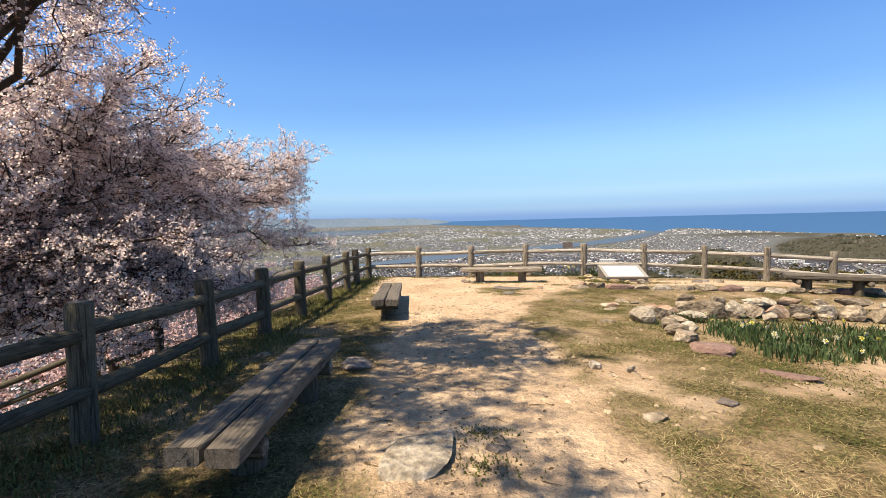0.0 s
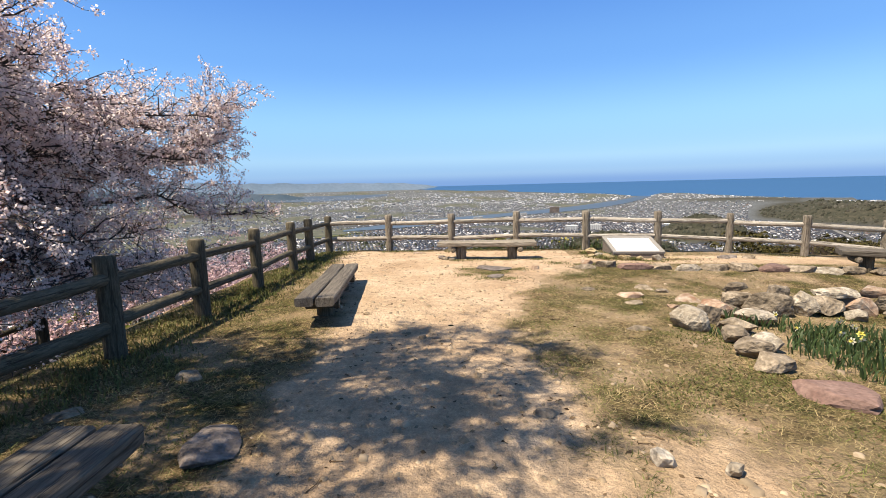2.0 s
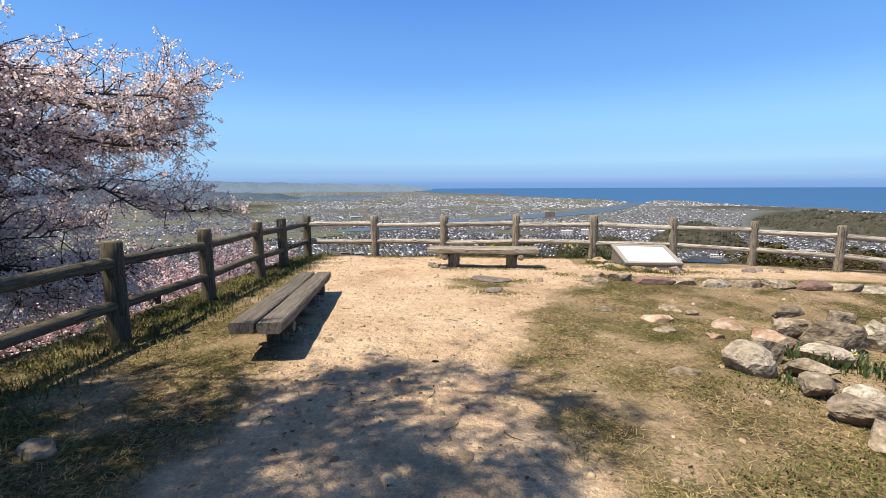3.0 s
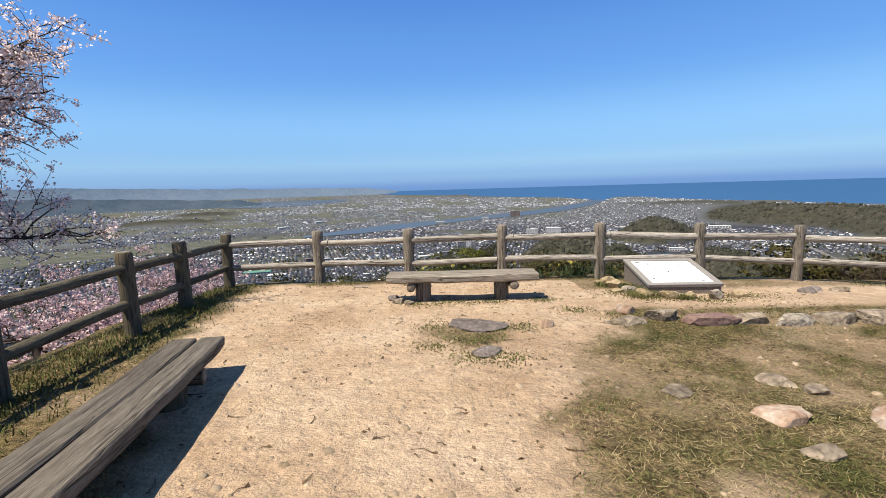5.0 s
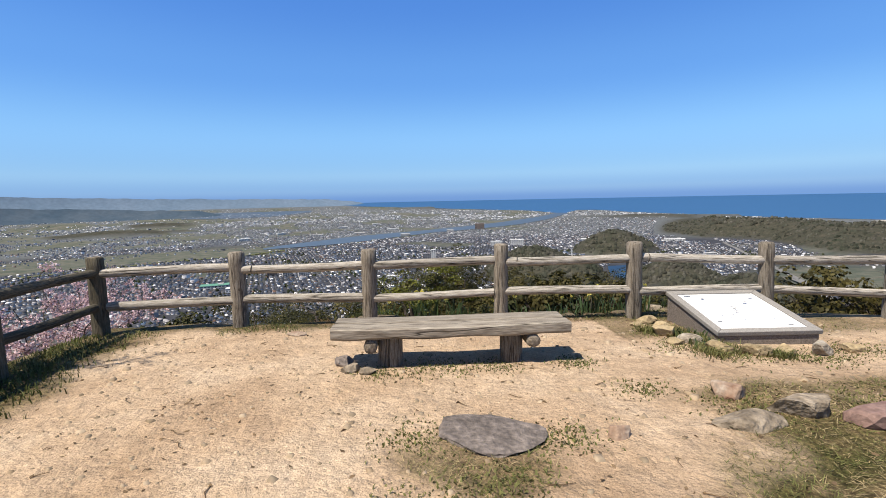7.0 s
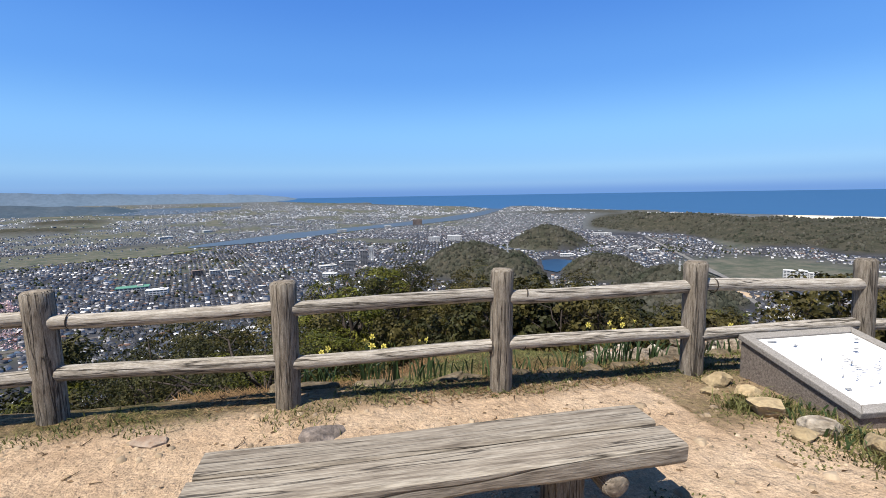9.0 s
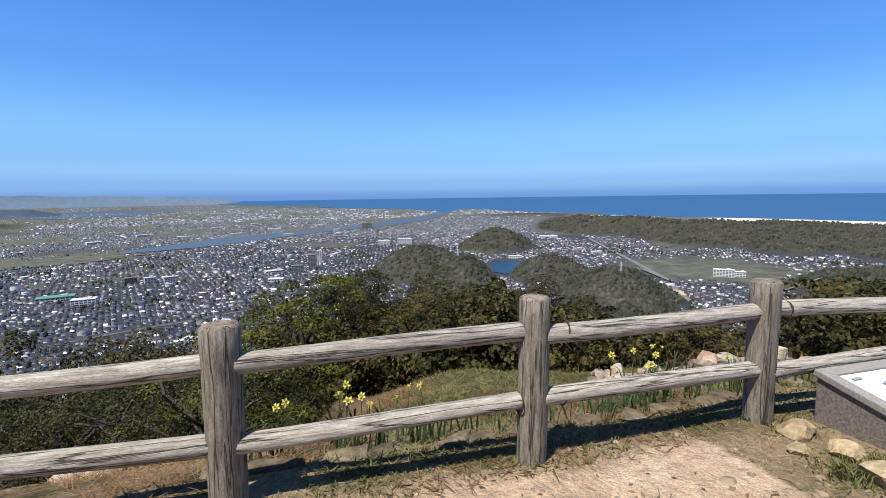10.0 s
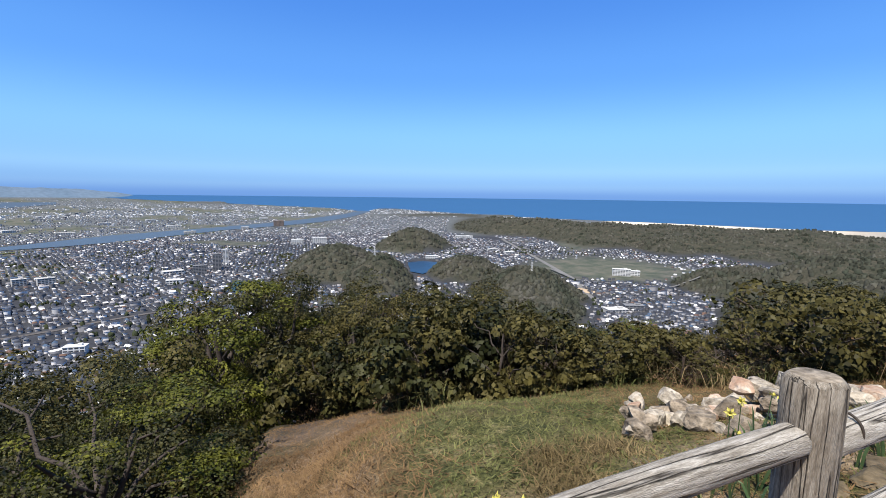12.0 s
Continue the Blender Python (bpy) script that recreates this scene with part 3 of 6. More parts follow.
# ---- benches ----
def slab(name, L, W, T, seed, m):
    """A thick hewn plank along x, centred across, top face at z = 0, with worn edges."""
    rng = random.Random(seed)
    nx = 18
    prof = [(-W / 2 + 0.012, 0), (W / 2 - 0.012, 0), (W / 2, -0.012), (W / 2 - 0.004, -T + 0.02), (W / 2 - 0.02, -T), (-W / 2 + 0.02, -T), (-W / 2 + 0.004, -T + 0.02), (-W / 2, -0.012)]
    V, F = [], []
    ph = [rng.uniform(0, 6) for _ in range(4)]
    for i in range(nx + 1):
        x = L * i / nx
        e = 0.006 if i in (0, nx) else 0
        for (a, b) in prof:
            s = 1 - e / W * 2
            V.append((x, a * s + 0.006 * math.sin(3.1 * x + ph[0]) * (1 if a > 0 else 0.7), b * (1 - e / T) + 0.004 * math.sin(2.3 * x + ph[1]) + (0.006 * math.sin(9 * x + ph[2]) if b < -T / 2 else 0)))
    k = len(prof)
    for i in range(nx):
        for j in range(k):
            F.append((i * k + j, i * k + (j + 1) % k, (i + 1) * k + (j + 1) % k, (i + 1) * k + j))
    F.append(tuple(range(k))[::-1]); F.append(tuple(nx * k + j for j in range(k)))
    return mesh(name, V, [f[::-1] for f in F], m)


def build_bench(a, b, width, label, planks=2, z=None, seed=0, thick=0.10):
    """A log bench whose seat's middle line runs from a to b."""
    za, zb = (z if z else (gz(*a) + 0.42, gz(*b) + 0.42))
    m, L = along((a[0], a[1], za), (b[0], b[1], zb))
    bench = thing("log_bench", m, label, "bench", "log benches on the lookout")
    w = width / planks
    for k in range(planks):
        off = -width / 2 + w * (k + 0.5)
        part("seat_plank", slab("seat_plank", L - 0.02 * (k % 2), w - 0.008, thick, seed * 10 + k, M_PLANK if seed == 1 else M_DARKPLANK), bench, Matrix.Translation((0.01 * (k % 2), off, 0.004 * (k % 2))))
    for at in (L * 0.24, L * 0.76):
        g = m @ Vector((at, 0, 0))
        h = g.z - gz(g.x, g.y) - thick
        # logs under the darker benches take the copy with shade in its colour
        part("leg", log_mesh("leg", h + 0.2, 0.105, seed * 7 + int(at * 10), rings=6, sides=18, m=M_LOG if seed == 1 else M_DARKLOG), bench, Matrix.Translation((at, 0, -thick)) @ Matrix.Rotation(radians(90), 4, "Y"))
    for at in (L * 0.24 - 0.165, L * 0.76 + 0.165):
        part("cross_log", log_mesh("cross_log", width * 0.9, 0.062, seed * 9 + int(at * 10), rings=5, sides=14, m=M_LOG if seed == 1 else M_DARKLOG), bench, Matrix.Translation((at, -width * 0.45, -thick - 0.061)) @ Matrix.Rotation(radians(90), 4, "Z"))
    return bench


build_bench((0.36, 10.36), (2.45, 10.24), 0.42, "sun-bleached grey log bench on stub legs before the fence", 2, (0.425, 0.41), 1)
build_bench((-0.70, 0.0), (-0.79, 2.1), 0.39, "grey two-plank log bench in the dappled shade of the cherry", 2, (0.672, 0.662), 2)
build_bench((-0.72, 4.94), (-1.07, 7.78), 0.43, "grey two-plank log bench in full sun beside the path", 2, (0.52, 0.405), 3)
build_bench((7.6, 8.75), (9.2, 8.1), 0.42, "dark log bench standing in the grass by the fence", 2, (0.33, 0.31), 4)



# ---- information board ----
def build_board():
    FL, FR, BR, BL = Vector((4.2, 10.5, 0.09)), Vector((5.25, 10.34, 0.10)), Vector((5.34, 11.37, 0.32)), Vector((4.22, 11.45, 0.335))
    board = thing("map_board", Matrix.Identity(4), "slanted white map panel framed in granite on a stone plinth", "information board")
    quad = [FL, FR, BR, BL]
    mid = sum(quad, Vector()) / 4
    n = (FR - FL).cross(BL - FL).normalized()

    def shrink(s):
        return [mid + (p - mid) * s for p in quad]

    def prism(top, bottom, name, m, label=""):
        V = [tuple(p) for p in top] + [tuple(p) for p in bottom]
        F = [(0, 1, 2, 3), (7, 6, 5, 4)] + [(i + 4, (i + 1) % 4 + 4, (i + 1) % 4, i) for i in range(4)]
        me = mesh(name, V, F, m)
        bm = bmesh.new(); bm.from_mesh(me)
        bmesh.ops.bevel(bm, geom=bm.edges[:], offset=0.008, segments=2, affect="EDGES", profile=0.6)
        bm.to_mesh(me); bm.free()
        return part(name, me, board, None, label)
    under = [p - n * 0.05 for p in shrink(0.965)]
    prism(under, [Vector((p.x, p.y, -0.3)) for p in under], "plinth", M_PLINTH, "dark speckled stone plinth")
    # frame: four bars round the panel
    o, i2 = shrink(1.0), shrink(0.84)
    for k in range(4):
        a, b, c, d = o[k], o[(k + 1) % 4], i2[(k + 1) % 4], i2[k]
        prism([a, b, c, d], [p - n * 0.05 for p in (a, b, c, d)], "frame_bar", M_GRAN)
    face = [p - n * 0.012 for p in shrink(0.838)]
    prism(face, [p - n * 0.03 for p in face], "panel", M_PANEL, "white enamel map panel with faint grey print")
    u, v = (FR - FL), (BL - FL)
    rng = random.Random(3)
    base = FL - n * 0.0085

    def mark(x, y, w, h, rot=0.0):
        c, s = math.cos(rot), math.sin(rot)
        V = []
        for (p, q) in ((-w, -h), (w, -h), (w, h), (-w, h)):
            V.append(base + u * (x + p * c - q * s) + v * (y + p * s + q * c))
        part("print_mark", mesh("print_mark", V, [(0, 1, 2, 3)], M_INK), board)
    for k in range(34):
        mark(0.5 + rng.gauss(0, 0.12), 0.5 + rng.gauss(0, 0.10), rng.uniform(0.008, 0.03), 0.0035, rng.uniform(-0.7, 0.7))
    for (x, y, w) in ((0.17, 0.87, 0.035), (0.84, 0.83, 0.02), (0.17, 0.25, 0.02), (0.8, 0.15, 0.022), (0.3, 0.8, 0.015), (0.7, 0.7, 0.02)):
        mark(x, y, w, 0.012)


build_board()


# ---- trees ----
M_BARK = mat("cherry_bark", [(0.045, 0.035, 0.03), (0.10, 0.08, 0.07)], 6, 0.9, 0.01, 30, (1, 1, 3))
M_TWIG = mat("bare_twig", [(0.05, 0.036, 0.027), (0.10, 0.072, 0.052)], 3, 0.9, island=0.25)
M_PETAL = mat("cherry_petal", [(0.80, 0.66, 0.655), (0.92, 0.83, 0.82)], 1.2, 0.7, island=0.1, trans=0.62, fine=0.03, tone=0.97)
M_BUD = mat("cherry_bud", [(0.26, 0.12, 0.095), (0.44, 0.24, 0.19)], 1.5, 0.7, island=0.3, trans=0.2, fine=0.1)
M_PINK = mat("pink_petal", [(0.66, 0.45, 0.48), (0.84, 0.66, 0.67)], 1.2, 0.7, island=0.18, trans=0.3, fine=0.05, tone=0.85)


def leafmat(name, cols, rough=0.55, trans=0.2, tone=0.8):
    return mat(name, cols, 0.7, rough, island=0.45, trans=trans, fine=0.1, spec=0.15, tone=tone)


M_EVER = leafmat("evergreen_leaf", [(0.018, 0.022, 0.008), (0.050, 0.052, 0.017), (0.112, 0.104, 0.034)], tone=0.66)
M_LIGHT = leafmat("spring_leaf", [(0.055, 0.066, 0.010), (0.150, 0.152, 0.024)])
M_OLIVE = leafmat("olive_leaf", [(0.034, 0.033, 0.010), (0.125, 0.104, 0.032)])
M_RUST = leafmat("rust_leaf", [(0.12, 0.068, 0.036), (0.20, 0.125, 0.07)], 0.8)
M_REED = leafmat("dry_reed", [(0.15, 0.11, 0.05), (0.28, 0.21, 0.11)], 0.8, tone=0.75)
M_BLADE = leafmat("green_blade", [(0.082, 0.098, 0.028), (0.175, 0.168, 0.065)], 0.6, tone=0.85)
M_STRAW = leafmat("straw_blade", [(0.30, 0.23, 0.11), (0.48, 0.39, 0.23)], 0.85, tone=0.75)


class Soup:
    """Collects limbs and small leaves in numpy form."""
    def __init__(self):
        self.v, self.q, self.n = [], [], 0

    def add(self, V, Q):
        V = np.asarray(V, dtype=float).reshape(-1, 3)
        self.v.append(V); self.q.append(np.asarray(Q).reshape(-1, 4) + self.n); self.n += len(V)

    def tube(self, pts, r0, r1, sides=6):
        P = np.asarray(pts, dtype=float)
        T = np.gradient(P, axis=0)
        T /= np.linalg.norm(T, axis=1)[:, None] + 1e-9
        up = np.where(np.abs(T[:, 2:3]) > 0.9, [[1.0, 0, 0]], [[0, 0, 1.0]])
        A = np.cross(T, up); A /= np.linalg.norm(A, axis=1)[:, None] + 1e-9
        B = np.cross(T, A)
        k = len(P)
        rad = np.linspace(r0, r1, k)[:, None, None]
        ang = np.linspace(0, 2 * math.pi, sides, endpoint=False)
        V = P[:, None] + rad * (A[:, None] * np.cos(ang)[None, :, None] + B[:, None] * np.sin(ang)[None, :, None])
        i, j = np.meshgrid(np.arange(k - 1), np.arange(sides), indexing="ij")
        jn = (j + 1) % sides
        self.add(V, np.stack([i * sides + j, i * sides + jn, (i + 1) * sides + jn, (i + 1) * sides + j], -1))

    def leaves(self, C, size, rng, aspect=0.7, flat=0.0, kink=0.25, face=None):
        """A kinked four-cornered leaf at each centre, turned at random or roughly along the normals in face."""
        C = np.asarray(C); n = len(C)
        u = rng.normal(size=(n, 3)); u[:, 2] *= (1 - flat)
        if face is not None:
            u -= face * ((u * face).sum(1)[:, None] * 0.85)
        u /= np.linalg.norm(u, axis=1)[:, None]
        w = rng.normal(size=(n, 3)); w[:, 2] *= (1 - flat)
        if face is not None:
            w -= face * ((w * face).sum(1)[:, None] * 0.85)
        w -= u * (u * w).sum(1)[:, None]; w /= np.linalg.norm(w, axis=1)[:, None] + 1e-9
        nn = np.cross(u, w)
        s = size * rng.uniform(0.7, 1.3, (n, 1))
        V = np.stack([C - u * s * 0.5, C + w * s * aspect * 0.5 + nn * s * kink * 0.4, C + u * s * 0.5, C - w * s * aspect * 0.5 + nn * s * kink * 0.4], 1)
        self.add(V, np.arange(4 * n).reshape(n, 4))

    def mesh(self, name, m, smooth=False):
        return fastmesh(name, np.concatenate(self.v), np.concatenate(self.q), m, smooth)


def bow(a, b, sag, rng, n=7, wob=0.12):
    """A crooked limb from a to b that leaves upwards or sags."""
    a, b = np.asarray(a, float), np.asarray(b, float)
    t = np.linspace(0, 1, n)[:, None]
    P = a * (1 - t) + b * t
    P[:, 2] += sag * np.sin(math.pi * t[:, 0])
    L = np.linalg.norm(b - a)
    P[1:-1] += rng.normal(size=(n - 2, 3)) * wob * L / n
    return P


def cherry(base, fork, ends, label, seed, twigs=24, petals=M_PETAL, size=0.034, thick=0.2, per=9, bud=0.27, puff=3):
    rng = np.random.default_rng(seed)
    base = np.asarray(base, float)
    tree = thing("cherry_tree", Matrix.Translation(base), label, "tree", "cherry trees below the fence")
    s = Soup()
    F = np.asarray(fork, float) - base
    s.tube(np.concatenate([[[0, 0, -0.4]], bow((0, 0, 0), F, 0.0, rng, 6, 0.15)]), thick * 1.25, thick, 12)
    part("trunk", s.mesh("trunk", M_BARK, True), tree)
    tw, centres, buds = Soup(), [], []
    for e in ends:
        E = np.asarray(e, float) - base
        L = np.linalg.norm(E - F)
        P = bow(F, E, 0.06 * L * rng.uniform(0.0, 1.2), rng, 9, 0.25)
        lm = Soup(); lm.tube(P, thick * 0.13 + 0.004 * L, 0.008, 7)
        part("limb", lm.mesh("limb", M_BARK, True), tree)
        k = max(6, int(twigs * L / 6 * (1.3 if e[1] > 3.3 else 0.43 if e[2] > 5.0 else 0.8)))
        for _ in range(k):
            t = rng.uniform(0.5 if e[2] > 5.0 else 0.12, 1.0) ** 0.85      # the high limbs are bare near the fork
            i = min(int(t * 8), 7); f = t * 8 - i
            o = P[i] * (1 - f) + P[i + 1] * f
            dirn = (P[i + 1] - P[i]) / np.linalg.norm(P[i + 1] - P[i])
            d = dirn * 0.7 + rng.normal(size=3) * [0.75, 0.75, 0.42] + [0, 0, 0.08]
            d /= np.linalg.norm(d)
            ln = rng.uniform(0.5, 1.45) * (1.05 - 0.45 * t)
            Q = bow(o, o + d * ln, 0.06, rng, 5, 0.3)
            tw.tube(Q, 0.013, 0.004, 4)
            for _ in range(5):
                u = rng.uniform(0.15, 1.0); j = min(int(u * 4), 3); g = u * 4 - j
                p = Q[j] * (1 - g) + Q[j + 1] * g
                dd = d * 0.6 + rng.normal(size=3) * [0.6, 0.6, 0.5]; dd /= np.linalg.norm(dd)
                l2 = rng.uniform(0.18, 0.55)
                R = bow(p, p + dd * l2, 0.02, rng, 3, 0.3)
                tw.tube(R, 0.006, 0.002, 3)
                for _ in range(per):
                    h = rng.uniform(0.1, 1.0)
                    c = p + dd * l2 * h + rng.normal(size=3) * 0.028
                    (buds if rng.random() < bud else centres).append(c)
    part("twig_growth", tw.mesh("twig_growth", M_BARK), tree)
    def clusters(cs, k, sp):
        cs = np.array(cs)
        return (cs[:, None] + rng.normal(size=(len(cs), k, 3)) * sp).reshape(-1, 3)
    b = Soup(); b.leaves(clusters(centres, puff, 0.026), size * 1.04, rng, 0.9)
    part("blossom", b.mesh("blossom", petals), tree, None, "pale pink cherry blossom in full bloom")
    b = Soup(); b.leaves(clusters(buds, 2, 0.028), size * 0.95, rng, 0.55)
    part("bud_leaves", b.mesh("bud_leaves", M_BUD), tree, None, "reddish brown young leaves and buds")
    return tree


cherry((-7.6, 2.8, gz(-7.6, 2.8)), (-7.1, 3.1, 0.6),
       [(-3.7, 10.3, 3.15), (-3.85, 9.9, 3.35), (-3.9, 10.1, 2.75), (-4.0, 9.7, 2.35), (-4.6, 7.3, 3.2), (-4.8, 6.8, 3.5), (-4.3, 9.5, 2.6), (-3.5, 9.6, 1.15), (-4.3, 5.7, 3.7), (-4.55, 4.35, 4.7), (-4.45, 5.1, 4.2), (-4.35, 6.0, 3.4), (-5.2, 4.6, 4.6), (-5.0, 5.4, 4.1), (-1.05, 1.45, 6.1), (-2.3, 2.9, 6.1), (-1.8, 0.2, 5.9), (-2.6, -0.6, 5.6),
        (-4.9, 7.4, 2.95), (-7.6, 8.6, 3.4), (-6.0, 7.6, 1.9), (-4.6, 5.4, 2.6), (-3.7, 4.6, 1.5), (-4.0, 7.0, 1.0), (-4.2, 2.6, 2.2), (-4.4, 1.2, 3.4), (-5.4, 9.4, 1.0),
        (-8.5, 5.5, 2.4), (-5.2, 6.4, 0.2), (-4.1, 4.0, 0.5), (-5.6, 5.0, 4.0), (-6.6, 7.0, 3.5), (-4.8, 8.4, 1.9), (-4.5, 8.6, 0.3), (-6.8, 10.2, 2.2), (-3.0, -2.0, 5.5), (-2.4, -2.4, 6.2), (-3.9, -2.3, 5.7), (-1.6, -1.6, 6.4), (-2.6, 1.8, 6.6), (-1.4, 2.5, 6.5), (-2.2, 1.1, 6.9), (-3.1, 2.6, 6.5), (-1.9, 1.0, 6.2), (-1.5, 1.7, 6.0), (-4.0, 5.6, 0.6), (-4.6, 6.2, 1.6), (-5.0, 7.4, 0.9), (-3.9, 8.0, 0.4), (-4.4, 4.8, -0.1), (-5.6, 6.0, 1.2), (-4.2, 6.6, 2.2), (-5.8, 8.4, 0.4), (-4.8, 9.2, -0.2), (-4.2, -1.5, 6.0), (-2.0, 2.1, 6.3), (-4.0, -3.0, 5.9), (-1.9, -0.7, 6.2), (-1.9, 2.0, 6.0), (-2.2, 2.2, 5.7), (-1.7, 1.2, 5.7), (-1.5, 2.4, 6.1), (-3.2, -0.9, 4.2), (-3.6, -0.2, 4.4), (-2.9, -1.6, 4.6), (-3.8, -1.3, 4.8), (-4.6, -0.4, 3.6), (-3.4, -2.0, 5.0), (-2.7, -0.6, 4.6), (-4.6, -0.9, 5.8), (-4.6, 6.4, 3.1), (-4.9, 3.2, 1.0), (-5.4, 8.0, 2.5), (-1.6, 0.1, 6.2), (-1.3, 0.9, 6.2), (-2.1, -0.3, 5.8)],
       "old cherry tree in full pale pink bloom leaning over the fence", 11, twigs=40, size=0.036, per=11, thick=0.22, bud=0.3, puff=4)
for k, (cx, cy, top, rad) in enumerate(((-7.6, 14.2, -0.6, 3.2), (-8.6, 9.2, -0.6, 2.8), (-10.2, 22.5, -0.6, 4.4))):
    g = gz(cx, cy)
    rng_c = random.Random(k)
    ends = []
    for i in range(13):
        a = i * 2.4 + rng_c.uniform(-0.3, 0.3); q = rad * math.sqrt((i + 0.7) / 13)
        ends.append((cx + q * math.cos(a), cy + q * math.sin(a), top - 1.5 * (q / rad) ** 2 - rng_c.uniform(0, 0.6)))
    cherry((cx, cy, g), (cx, cy, g + 0.45 * (top - g)), ends, "smaller cherry tree in deep pink bloom on the slope below", 30 + k, twigs=22, petals=M_PINK, size=0.062, thick=0.12, per=6, bud=0.15)


def leafy_tree(name, seed, h, rad, m, label, leaf=0.2, count=5200, lobes=12, category="tree", low=0.25, bare=False, group="", split=False):
    """A tree with a tapered trunk, limbs and a crown of leaf clumps, built round the origin."""
    rng = np.random.default_rng(seed)
    tree = thing(name, Matrix.Identity(4), label, category, group)
    s = Soup()
    top = np.array([rng.normal() * 0.1 * h, rng.normal() * 0.1 * h, h * 0.8])
    P = bow((0, 0, -0.5), top, 0, rng, 8, 0.12)
    s.tube(P, 0.035 * h, 0.008 * h, 8)
    cs = []
    for i in range(lobes):
        a = i * 2.4 + rng.uniform(-0.4, 0.4)
        t = low + (1 - low) * (i + 0.5) / lobes
        q = rad * math.sin(math.pi * min(0.97, 0.18 + 0.78 * (1 - t) ** 0.75)) * rng.uniform(0.65, 1.05)
        c = np.array([q * math.cos(a), q * math.sin(a), h * t])
        k = min(int(t * 6), 6)
        q = Soup() if split else s
        q.tube(bow(P[k], c, 0.05 * h, rng, 5, 0.2), 0.012 * h, 0.004 * h, 5)
        if split:
            part("limb", q.mesh("limb", M_BARK, True), tree)
        cs.append(c)
    if bare:
        for c in cs:
            for _ in range(22):
                d = rng.normal(size=3) * [1, 1, 0.9] + [0, 0, 0.5] + c / np.linalg.norm(c) * 0.7
                d /= np.linalg.norm(d)
                o = c * rng.uniform(0.6, 1.0)
                s.tube(bow(o, o + d * rad * rng.uniform(0.2, 0.6), 0.02, rng, 3, 0.3), 0.0024 * h, 0.0008 * h, 3)
    part("trunk", s.mesh("trunk", M_TWIG if bare else M_BARK, True), tree)
    b = Soup()
    pts, outs = [], []
    for c in cs:
        n = count // lobes
        sub = c + rng.normal(size=(9, 3)) * rad * [0.22, 0.22, 0.16]
        u = rng.normal(size=(n, 3)); u /= np.linalg.norm(u, axis=1)[:, None]
        u[:, 2] = np.abs(u[:, 2]) * 1.1 - 0.35
        pick = sub[rng.integers(0, 9, n)]
        pts.append(pick + u * rad * 0.175 * rng.uniform(0.7, 1.12, (n, 1)) * [1, 1, 0.85])
        o = u + 0.5 * (pick - c) / (rad * 0.3) + [0, 0, 0.35]
        outs.append(o / np.linalg.norm(o, axis=1)[:, None])
    if not bare:
        b.leaves(np.concatenate(pts), leaf, rng, 0.7, face=np.concatenate(outs))
        part("crown", b.mesh("crown", m), tree)
    else:
        b.leaves(np.concatenate(pts)[: count // 4], leaf, rng, 0.6)
        part("crown", b.mesh("crown", m), tree)
    return tree


def canopy(az):
    """Depression of the wood's upper edge by bearing, seen from the lookout."""
    return float(np.interp(az, [-60, -30, -13, -10, -4.6, 0.6, 4.1, 10.6, 17, 25, 29.3, 36.3, 43.9, 50, 54, 58.3, 63, 64.8, 68.8, 74.5, 95], [15, 14, 15, 16, 19, 13.1, 10.2, 10.3, 11.0, 11.1, 10.9, 11.8, 14.0, 15.2, 13.4, 14.8, 13.6, 10.7, 8.5, 8.0, 7]))


